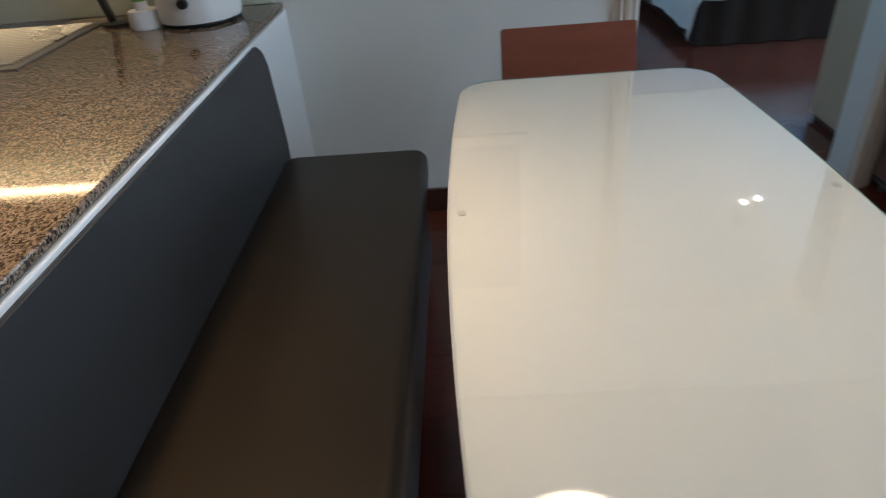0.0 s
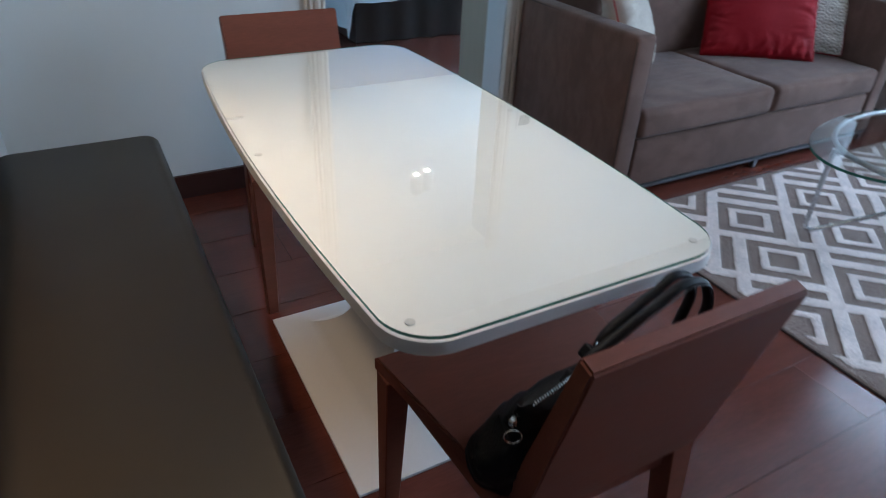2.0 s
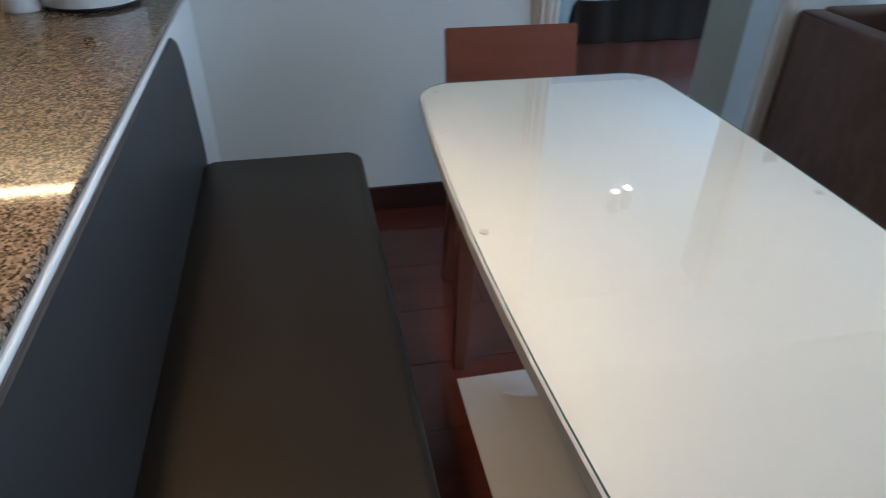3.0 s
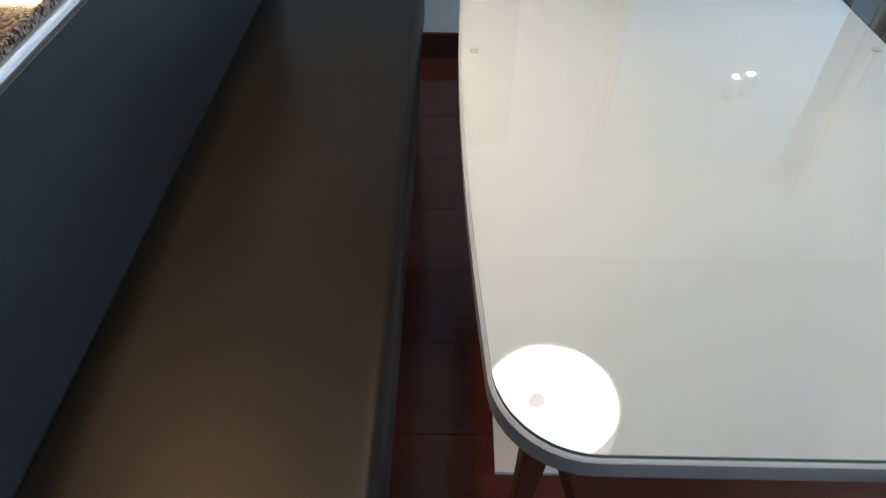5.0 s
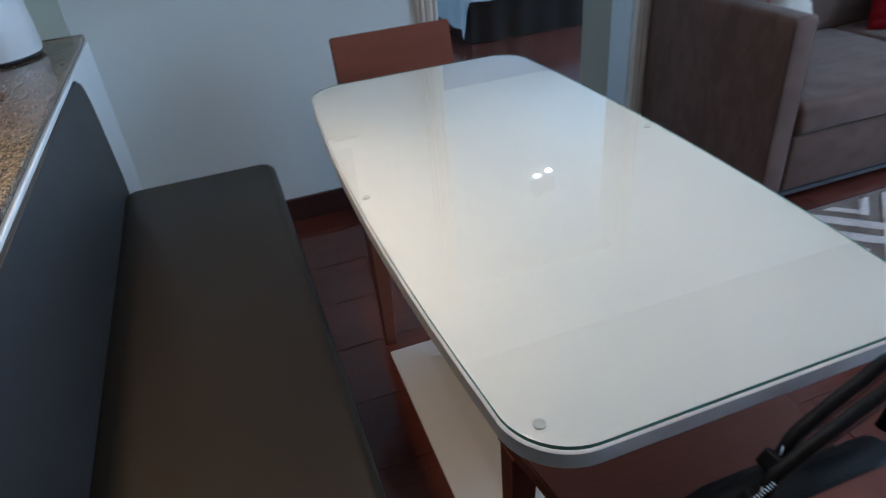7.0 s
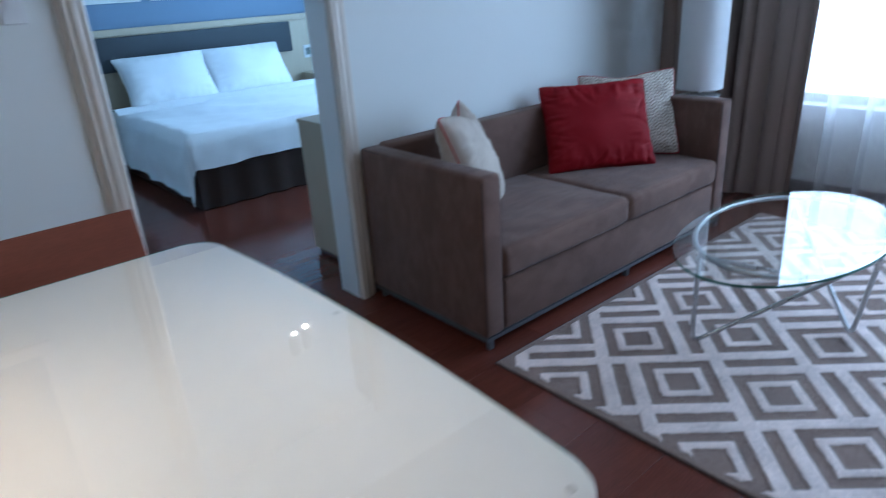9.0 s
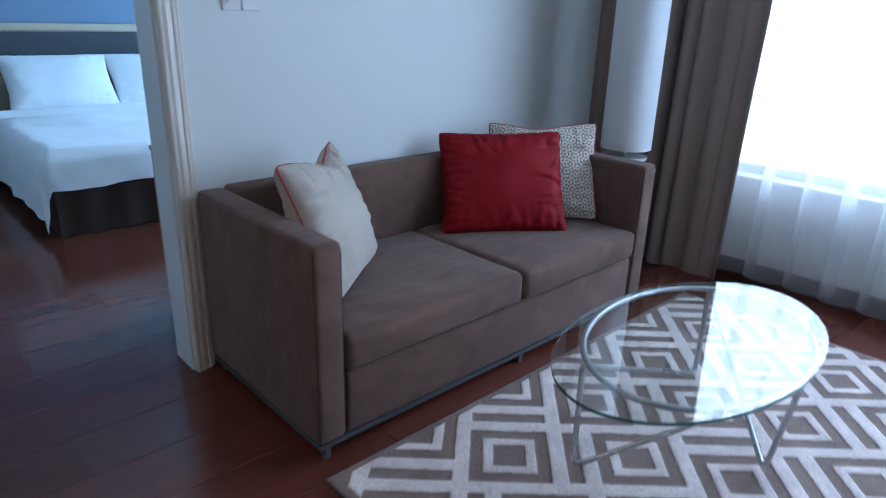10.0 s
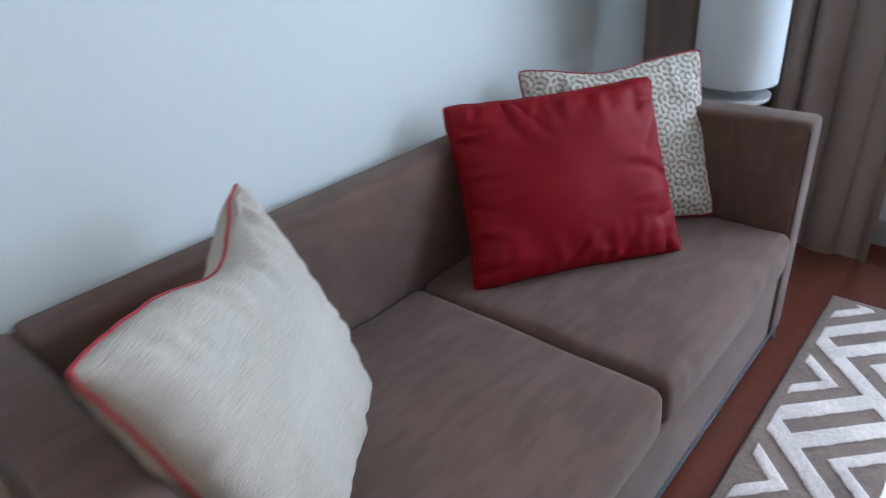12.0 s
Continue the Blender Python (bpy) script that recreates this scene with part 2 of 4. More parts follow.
M_SHADE = mat("white_lamp_shade", (0.72, 0.74, 0.75), 0.8, vary=0.02)
M_BAG = mat("black_leather", (0.005, 0.005, 0.006), 0.55, spec=0.25, bump=0.4, scale=180, vary=0.2)
M_BAGSEAM = mat("black_thread", (0.02, 0.02, 0.022), 0.5)
M_CHROME = mat("polished_nickel", (0.7, 0.7, 0.68), 0.18, metal=1.0)
M_LINEN = mat("white_bed_linen", (0.82, 0.84, 0.86), 0.8, bump=0.1, scale=300, vary=0.02)
M_VALANCE = mat("dark_brown_valance", (0.05, 0.032, 0.026), 0.32, vary=0.15)
M_HEADPAD = mat("slate_headboard_fabric", (0.055, 0.065, 0.075), 0.8, vary=0.08)
M_OAK = mat("pale_oak_veneer", (0.5, 0.41, 0.3), 0.45, scale=18, vary=0.1, stretch=(1, 1, 0.15), bump=0.05)
M_BLUE = mat("slate_blue_wall", (0.17, 0.25, 0.36), 0.7, vary=0.03)
M_PLASTIC = mat("white_plastic", (0.75, 0.75, 0.74), 0.35, vary=0.02)
M_DARKPLASTIC = mat("dark_plastic", (0.02, 0.022, 0.024), 0.35)
M_LCD = mat("grey_lcd", (0.12, 0.15, 0.14), 0.2)
M_GREENGLASS = mat("pale_green_backsplash", (0.5, 0.56, 0.5), 0.2, vary=0.03)
# Brown picked for unseen walls so they bounce less light into the room
M_BOUNCECUT = mat("brown_bounce_cut", (0.24, 0.17, 0.12), 0.5, vary=0.15, scale=20, stretch=(1, 1, 0.15))
M_RUG = rug_mat()
M_RUGEDGE = mat("rug_edge_backing", (0.05, 0.03, 0.025), 0.95, vary=0.2)
M_LAMP = glow("warm_lamp_diffuser", (1.0, 0.86, 0.62), 6.5)
M_DRUM = glow("lit_drum_shade", (1.0, 0.84, 0.6), 2.0)
M_LED = glow("warm_led_strip", (1.0, 0.76, 0.44), 20.0)
M_BULB = glow("downlight_bulb", (1.0, 0.93, 0.82), 200.0)
M_MULTI = mat("picture_print", (0.5, 0.56, 0.6), 0.5, vary=0.3, scale=5, coat=1.0)

# ---------------------------------------------------------------- mesh helpers


def thing(name, label, category, m=None, group="", kind=""):
    ob = new(name)
    ob.matrix_world = m if m is not None else Matrix.Identity(4)
    return tagged(ob, label, category, group, kind)


def part(name, bm, material, parent=None, label="", smooth=False):
    me = bpy.data.meshes.new(name)
    bmesh.ops.recalc_face_normals(bm, faces=bm.faces)
    bm.to_mesh(me)
    bm.free()
    for mt in material if isinstance(material, (list, tuple)) else (material,):
        me.materials.append(mt)
    if smooth:
        me.polygons.foreach_set("use_smooth", [True] * len(me.polygons))
        me.set_sharp_from_angle(angle=radians(40))
    ob = new(name, me)
    ob.parent = parent
    if label:
        ob["label"] = label
    return ob


def box(x0, y0, z0, x1, y1, z1, bevel=0.0, seg=2, bm=None):
    bm = bm or bmesh.new()
    v = bmesh.ops.create_cube(bm, size=1)["verts"]
    for p in v:
        p.co = Vector((x0 + (p.co.x + 0.5) * (x1 - x0), y0 + (p.co.y + 0.5) * (y1 - y0), z0 + (p.co.z + 0.5) * (z1 - z0)))
    if bevel:
        e = list({q for p in v for q in p.link_edges})
        bmesh.ops.bevel(bm, geom=e, offset=bevel, segments=seg, profile=0.5, affect="EDGES")
    return bm


def prism(profile, z0, z1, bevel=0.0, seg=2):
    """A closed outline in x and y, raised from z0 to z1."""
    bm = bmesh.new()
    lo = [bm.verts.new((x, y, z0)) for x, y in profile]
    hi = [bm.verts.new((x, y, z1)) for x, y in profile]
    k = len(profile)
    bm.faces.new(lo[::-1])
    top = bm.faces.new(hi)
    for i in range(k):
        bm.faces.new((lo[i], lo[(i + 1) % k], hi[(i + 1) % k], hi[i]))
    if bevel:
        bmesh.ops.bevel(bm, geom=list(top.edges), offset=bevel, segments=seg, affect="EDGES")
    return bm


def turned(bm, m):
    bmesh.ops.transform(bm, matrix=m, verts=bm.verts)
    return bm


def lathe(profile, seg=40, bm=None, loop=False):
    """Rings of (radius, z) turned about the z axis."""
    bm = bm or bmesh.new()
    rings = []
    for r, z in profile:
        rings.append([bm.verts.new((r * math.cos(2 * math.pi * i / seg), r * math.sin(2 * math.pi * i / seg), z)) for i in range(seg)])
    for a, b in zip(rings, rings[1:]):
        for i in range(seg):
            bm.faces.new((a[i], a[(i + 1) % seg], b[(i + 1) % seg], b[i]))
    if loop:
        for i in range(seg):
            bm.faces.new((rings[-1][i], rings[-1][(i + 1) % seg], rings[0][(i + 1) % seg], rings[0][i]))
    for ring, end in ((rings[0], profile[0]), (rings[-1], profile[-1])):
        if end[0] > 1e-4 and not loop:
            bm.faces.new(ring)
    return bm


def tube(points, r, seg=10, closed=False, bm=None):
    """A round bar along points."""
    bm = bm or bmesh.new()
    pts = [Vector(p) for p in points]
    k = len(pts)
    rings, side = [], None
    for i, p in enumerate(pts):
        a, b = pts[(i - 1) % k] if closed or i else p, pts[(i + 1) % k] if closed or i < k - 1 else p
        d = (b - a).normalized()
        if side is None:
            side = d.orthogonal().normalized()
        side = (side - d * side.dot(d)).normalized()
        up = d.cross(side)
        rings.append([bm.verts.new(p + r * (math.cos(t) * side + math.sin(t) * up)) for t in [2 * math.pi * j / seg for j in range(seg)]])
    for i in range(k if closed else k - 1):
        a, b = rings[i], rings[(i + 1) % k]
        for j in range(seg):
            bm.faces.new((a[j], a[(j + 1) % seg], b[(j + 1) % seg], b[j]))
    if not closed:
        bm.faces.new(rings[0])
        bm.faces.new(rings[-1][::-1])
    return bm


def arc(points, radius=0.03, steps=5):
    """A polyline with its inner corners rounded."""
    pts = [Vector(p) for p in points]
    out = [pts[0]]
    for a, b, c in zip(pts, pts[1:], pts[2:]):
        u, v = (a - b), (c - b)
        k = min(radius, u.length * 0.45, v.length * 0.45)
        p, q = b + u.normalized() * k, b + v.normalized() * k
        out += [(1 - t) ** 2 * p + 2 * t * (1 - t) * b + t * t * q for t in [i / steps for i in range(steps + 1)]]
    return out + [pts[-1]]


def structure(name, bm, material, label, category, parent=None, smooth=False):
    return tagged(part(name, bm, material, parent, smooth=smooth), label, category, kind="structure")


# ---------------------------------------------------------------- the shell
YW, XW, CEIL = 2.836, 4.2, 2.6
DL, DR, DH = 0.585, 1.486, 2.1
structure("floor", box(-2.6, -3.0, -0.2, XW + 0.2, 7.3, -0.006), M_SUB, "dark joints under the wooden floor", "floor")
structure("ceiling", box(-2.6, -3.0, CEIL, XW + 0.2, 7.3, CEIL + 0.15), M_CEIL, "plain white painted ceiling", "ceiling")
structure("wall_north_left", box(-2.6, YW, 0, DL, YW + 0.145, CEIL), M_WALL, "white painted wall beside the bedroom doorway", "wall")
structure("wall_north_right", box(DR, YW, 0, XW, YW + 0.145, CEIL), M_WALL, "white painted wall behind the sofa", "wall")
structure("wall_north_over_door", box(DL, YW, DH, DR, YW + 0.145, CEIL), M_WALL, "white wall over the doorway", "wall")
# South and west walls stay out of view; their brown lowers the fill
structure("wall_south", box(-2.6, -3.0, 0, XW + 0.2, -2.85, CEIL), M_BOUNCECUT, "unseen wall closing the room, brown to cut bounced light", "wall")
structure("wall_west", box(-2.6, -2.85, 0, -2.45, YW, CEIL), M_BOUNCECUT, "unseen kitchen wall, brown to cut bounced light", "wall")
structure("wall_bedroom_west", box(-0.6, YW + 0.145, 0, -0.45, 6.95, CEIL), M_WALL, "plain bedroom wall", "wall")
structure("wall_bedroom_north", box(-0.6, 6.95, 0, XW + 0.2, 7.1, CEIL), M_BLUE, "slate blue painted wall above the headboard", "wall")


def window_wall(tag, y0, y1, w0, w1, z0=0.55, z1=2.5):
    for k, (a, b, lo, hi) in enumerate(((y0, w0, 0, CEIL), (w1, y1, 0, CEIL), (w0, w1, 0, z0), (w0, w1, z1, CEIL))):
        structure("wall_east_%s_%d" % (tag, k + 1), box(XW, a, lo, XW + 0.2, b, hi), M_WALL, "white wall around the window", "wall")
    win = thing("window_" + tag, "wide window behind sheer curtains", "window", kind="structure")
    bm = bmesh.new()
    for a, b, lo, hi in ((w0, w0 + 0.05, z0 + 0.02, z1), (w1 - 0.05, w1, z0 + 0.02, z1), (w0 + 0.05, w1 - 0.05, z0 + 0.02, z0 + 0.07), (w0 + 0.05, w1 - 0.05, z1 - 0.05, z1)):
        box(XW + 0.09, a, lo, XW + 0.14, b, hi, bm=bm)
    part("window_frame", bm, M_PLASTIC, win)
    part("window_sill", box(XW - 0.03, w0, z0, XW + 0.2, w1, z0 + 0.02, 0.004), M_PLASTIC, win)
    pane = part("pane", box(XW + 0.11, w0 + 0.05, z0 + 0.07, XW + 0.116, w1 - 0.05, z1 - 0.05), M_GLASS, win)
    pane.visible_shadow = False


window_wall("living", -3.0, YW + 0.145, -1.6, 2.1)
window_wall("bedroom", YW + 0.145, 7.1, 3.8, 6.2)


def skirting(n, x0, y0, x1, y1):
    bm = box(x0, y0, 0, x1, y1, 0.1)
    structure("baseboard_%d" % n, bm, M_SKIRT, "dark stained wooden baseboard", "baseboard")


skirting(1, -0.62, YW - 0.014, DL - 0.075, YW)
skirting(2, DR + 0.075, YW - 0.014, XW, YW)
skirting(3, XW - 0.014, -2.85, XW, YW - 0.014)


def casing(n, x_in, side):
    """A moulded door surround: stepped boards with rounded fillets."""
    d = thing("trim_%d" % n, "cream moulded door casing at the bedroom opening", "door casing", kind="structure")
    a, b = sorted((x_in - side * 0.006, x_in + side * 0.06))
    prof = [(0.0, 0.0), (0.0, -0.03), (0.006, -0.036), (0.014, -0.036), (0.018, -0.03), (0.03, -0.034), (0.044, -0.03), (0.05, -0.022), (0.055, -0.026), (0.062, -0.026), (0.066, -0.02), (0.066, 0.0)]
    part("moulding", prism([(x_in + side * (u - 0.006), YW + v) for u, v in prof], 0, DH + 0.06), M_TRIM, d, smooth=False)
    e, f2 = sorted((x_in + side * 0.061, x_in + side * 0.074))
    part("back_band", box(e, YW - 0.016, 0.0, f2, YW, DH + 0.06, 0.004), M_TRIM, d)
    j0, j1 = sorted((x_in, x_in - side * 0.014))
    part("jamb", box(j0, YW - 0.004, 0, j1, YW + 0.15, DH, 0.003), M_JAMB, d, "white painted jamb")


casing(1, DL, -1)
casing(2, DR, 1)

# ---------------------------------------------------------------- dining corner
# counter on a half wall, with the bench against it
structure("half_wall", box(-0.752, -0.5, 0, -0.619, YW, 0.832, 0.004), M_JAMB, "white half wall between bench and kitchen counter", "wall")
top = structure("worktop", box(-1.36, -0.5, 0.834, -0.624, YW - 0.002, 0.853, 0.004), M_GRANITE, "speckled brown granite kitchen worktop", "worktop")
structure("counter_front", box(-1.3, -0.5, 0, -0.754, YW - 0.003, 0.833), M_OAK, "plain cabinet fronts under the worktop", "kitchen cabinet")
structure("backsplash", box(-2.4, YW - 0.012, 0.855, -0.66, YW - 0.001, 1.45), M_GREENGLASS, "pale green glass backsplash over the worktop", "backsplash")


def rounded(x0, y0, x1, y1, r, n=8):
    """Plan of a rectangle with rounded corners, as corner centres, radius and directions."""
    out = []
    for cx, cy, a0 in ((x1 - r, y0 + r, -90), (x1 - r, y1 - r, 0), (x0 + r, y1 - r, 90), (x0 + r, y0 + r, 180)):
        for k in range(n + 1):
            a = radians(a0 + 90 * k / n)
            out.append((cx, cy, r, math.cos(a), math.sin(a)))
    return out


def slab(plan, z0, z1, r, n=5):
    """An upholstered slab: the plan, with its top and bottom edges rounded by r."""
    bm = bmesh.new()
    levels = [(r * (1 - math.sin(math.pi / 2 * k / n)), z0 + r * (1 - math.cos(math.pi / 2 * k / n))) for k in range(n + 1)]
    levels += [(d, z0 + z1 - z) for d, z in reversed(levels)]
    rings = [[bm.verts.new((cx + (q - d) * c, cy + (q - d) * s, z)) for cx, cy, q, c, s in plan] for d, z in levels]
    m = len(plan)
    for a, b in zip(rings, rings[1:]):
        for i in range(m):
            bm.faces.new((a[i], a[(i + 1) % m], b[(i + 1) % m], b[i]))
    bm.faces.new(rings[0][::-1])
    bm.faces.new(rings[-1])
    return bm


def bench():
    b = thing("bench", "long charcoal leatherette bench against the half wall", "bench")
    y0, y1 = -0.45, 2.425
    plan = rounded(-0.612, y0, -0.146, y1 + 0.012, 0.05)
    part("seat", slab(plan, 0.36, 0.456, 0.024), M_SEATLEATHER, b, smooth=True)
    prof = [(y0, 0.3), (y1 + 0.015, 0.3), (y1 + 0.03, 0.5), (y1 + 0.035, 0.722)]
    prof += [(y1 + 0.035 - 0.075 * (1 - math.cos(a)), 0.746 + 0.075 * math.sin(a)) for a in [math.pi / 2 * k / 7 for k in range(8)]]
    prof += [(y0, 0.821)]
    bm = prism(prof, -0.618, -0.596, 0.006, 3)
    turned(bm, Matrix(((0, 0, 1, 0), (1, 0, 0, 0), (0, 1, 0, 0), (0, 0, 0, 1))))
    for v in bm.verts:
        if v.co.x > -0.61:
            v.co.x -= 0.013 * max(0.0, min(1.0, (v.co.z - 0.456) / 0.35))
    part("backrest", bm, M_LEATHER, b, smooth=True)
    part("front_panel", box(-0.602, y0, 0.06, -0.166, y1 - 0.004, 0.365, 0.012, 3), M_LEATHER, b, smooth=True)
    part("plinth", box(-0.58, y0 + 0.02, 0.0, -0.2, y1 - 0.03, 0.065), M_SKIRT, b)
    return b


bench()

TX, TY = 0.288, 1.473


def boat(hx, hy, bow, r, n=10):
    """A rectangle with bowed long sides and rounded corners."""
    pts = []
    for sx, sy, a0 in ((1, -1, -90), (1, 1, 0), (-1, 1, 90), (-1, -1, 180)):
        for k in range(n + 1):
            a = radians(a0 + 90 * k / n)
            pts.append((sx * (hx - bow - r) + r * math.cos(a), sy * (hy - r) + r * math.sin(a)))
        if sx * sy < 0:
            x = sx * (hx - bow)
            for k in range(1, 12):
                u = -1 + 2 * k / 12
                yy = u * (hy - r) * (1 if sx > 0 else -1)
                pts.append((x + sx * bow * (1 - u * u), yy))
    return pts


def dining_table():
    t = thing("dining_table", "cream lacquered dining table with clear glass top and white pedestal", "table", pose(TX, TY, 0))
    part("tabletop", prism(boat(0.341, 0.678, 0.026, 0.09), 0.724, 0.747, 0.006, 3), M_TABLE, t, smooth=True)
    g = part("glass_top", prism(boat(0.337, 0.674, 0.026, 0.088), 0.7485, 0.7545, 0.001, 1), [M_GLASS, M_GLASSEDGE], t, "clear glass sheet with green edge")
    g.visible_shadow = False
    for p in g.data.polygons:
        p.material_index = 1 if abs(p.normal.z) < 0.5 else 0
    for sx, sy in ((-0.272, -0.622), (0.262, -0.632), (-0.272, 0.665 - 0.04), (0.262, 0.625), (-0.316, 0.0), (0.316, 0.02)):
        part("glass_pad", turned(lathe([(0.0075, 0.747), (0.0075, 0.7487)], 14), Matrix.Translation((sx, sy, 0))), M_PAD, t, "clear round pad under the glass")
    # waisted pedestal on a flat plate: broad at floor and top, hollow on the sides
    bm = bmesh.new()
    rings = []
    levels = 26
    for k in range(levels + 1):
        u = (k / levels) ** 2
        z = 0.012 + u * 0.694
        w = 0.045 + 0.205 * (1 - u) ** 10 + 0.03 * u ** 3
        d = 0.12 + 0.241 * (1 - u) ** 10 + 0.03 * u ** 3
        rings.append([bm.verts.new((sx * w, 0.03 + sy * d, z)) for sx, sy in ((-1, -1), (1, -1), (1, 1), (-1, 1))])
    for a, b in zip(rings, rings[1:]):
        for i in range(4):
            bm.faces.new((a[i], a[(i + 1) % 4], b[(i + 1) % 4], b[i]))
    bm.faces.new(rings[0])
    bm.faces.new(rings[-1])
    part("pedestal", bm, M_LACQ, t, smooth=True)
    part("base_plate", box(-0.25, -0.331, 0.0, 0.25, 0.391, 0.012, 0.002, 1), M_LACQ, t)
    return t


dining_table()


def dining_chair(m, label):
    """Seat front towards +y, back at -y; the seat is a slab, the back a leaning board."""
    c = thing("dining_chair", label, "chair", m, group="chairs at the table")
    part("seat", prism([(-0.248, 0.432), (-0.19, 0.05), (0.19, 0.05), (0.248, 0.432)], 0.45, 0.478, 0.004, 2), M_CHAIR, c)
    prof = [(0.03, 0.432), (0.07, 0.44), (0.066, 0.49), (-0.026, 0.826), (-0.053, 0.819), (0.022, 0.47)]
    bm = prism(prof, -0.189, 0.189, 0.0)
    bmesh.ops.bevel(bm, geom=list(bm.edges), offset=0.004, segments=2, affect="EDGES")
    part("backrest", turned(bm, Matrix(((0, 0, 1, 0), (1, 0, 0, 0), (0, 1, 0, 0), (0, 0, 0, 1)))), M_CHAIR, c)
    part("front_rail", box(-0.185, 0.392, 0.385, 0.185, 0.412, 0.45), M_CHAIR, c)
    for s in (-1, 1):
        part("side_rail", prism([(s * 0.205, 0.4), (s * 0.182, 0.05), (s * 0.164, 0.05), (s * 0.187, 0.4)], 0.385, 0.45), M_CHAIR, c)
    part("rear_rail", box(-0.14, 0.045, 0.385, 0.14, 0.065, 0.45), M_CHAIR, c)
    for x, y, sx, sy in ((-0.246, 0.429, 1, -1), (0.246, 0.429, -1, -1), (-0.187, 0.03, 1, 1), (0.187, 0.03, -1, 1)):
        bm = bmesh.new()
        w, n = 0.05, 0.032
        lean = -0.05 if y < 0.1 else 0.0
        lo = [(x, y + lean), (x + sx * n, y + lean), (x + sx * n, y + lean + sy * n), (x, y + lean + sy * n)]
        hi = [(x, y), (x + sx * w, y), (x + sx * w, y + sy * w), (x, y + sy * w)]
        a = [bm.verts.new((p, q, 0.0)) for p, q in lo]
        b = [bm.verts.new((p, q, 0.45)) for p, q in hi]
        bm.faces.new(a)
        bm.faces.new(b)
        for i in range(4):
            bm.faces.new((a[i], a[(i + 1) % 4], b[(i + 1) % 4], b[i]))
        bmesh.ops.bevel(bm, geom=list(bm.edges), offset=0.002, segments=1, affect="EDGES")
        part("leg", bm, M_CHAIR, c)
    return c


dining_chair(pose(0.308, 0.655, 0), "mahogany stained wooden chair pulled out, carrying a handbag")
dining_chair(pose(0.285, 2.337, 0, 0, 0, 180), "mahogany stained wooden chair pushed under the table by the wall")

# pendant lamp over the table
pl = thing("pendant_lamp", "round drum pendant lamp with warm glowing diffuser", "lamp", pose(0.19, 1.38, 1.6))
part("shade", lathe([(0.158, 0.0), (0.165, 0.0), (0.165, 0.2), (0.158, 0.2)], 48, loop=True), M_DRUM, pl, smooth=True)
part("diffuser", lathe([(0.0001, 0.004), (0.157, 0.004), (0.157, 0.012), (0.0001, 0.012)], 48), M_LAMP, pl, "warm white diffuser")
part("finial", lathe([(0.0001, -0.014), (0.006, -0.012), (0.008, -0.004), (0.004, 0.004)], 16), M_CHROME, pl)
part("cord", lathe([(0.004, 0.012), (0.004, 1.0)], 8), M_DARKPLASTIC, pl)

# ---------------------------------------------------------------- sitting corner


def seat_cushion(a, b, f0, f1, lo, hi, r, seed):
    """A boxed cushion: rounded edges, crowned top, bulging front, puckers along the front seam."""
    bm = box(-1, -1, -1, 1, 1, 1)
    bmesh.ops.subdivide_edges(bm, edges=list(bm.edges), cuts=39, use_grid_fill=True)
    half = Vector(((b - a) / 2, (f1 - f0) / 2, (hi - lo) / 2))
    for v in bm.verts:
        u = Vector([math.copysign(1 - (1 - abs(q)) ** 1.8, q) for q in v.co])
        p = Vector([u[k] * half[k] for k in range(3)])
        inner = Vector([max(-half[k] + r, min(half[k] - r, p[k])) for k in range(3)])
        d = p - inner
        p = inner + d.normalized() * r if d.length > 1e-6 else p
        x, y = (a + b) / 2 + p.x, (f0 + f1) / 2 + p.y
        crown = (1 - abs(u.x) ** 3) * (1 - abs(u.y) ** 3)
        z = (lo + hi) / 2 + p.z
        up = max(0.0, u.z)
        z += up * (0.014 * crown + 0.005 * noise.noise((x * 5, y * 5, seed)) + 0.0025 * noise.noise((x * 17, y * 17, seed)))
        front = max(0.0, -u.y) ** 8
        y -= front * (0.010 * (1 - u.z ** 2) * (1 - u.x ** 6) + 0.0035 * noise.noise((x * 26, z * 9, seed)) * (0.4 + up))
        v.co = (x, y, z)
    return bm


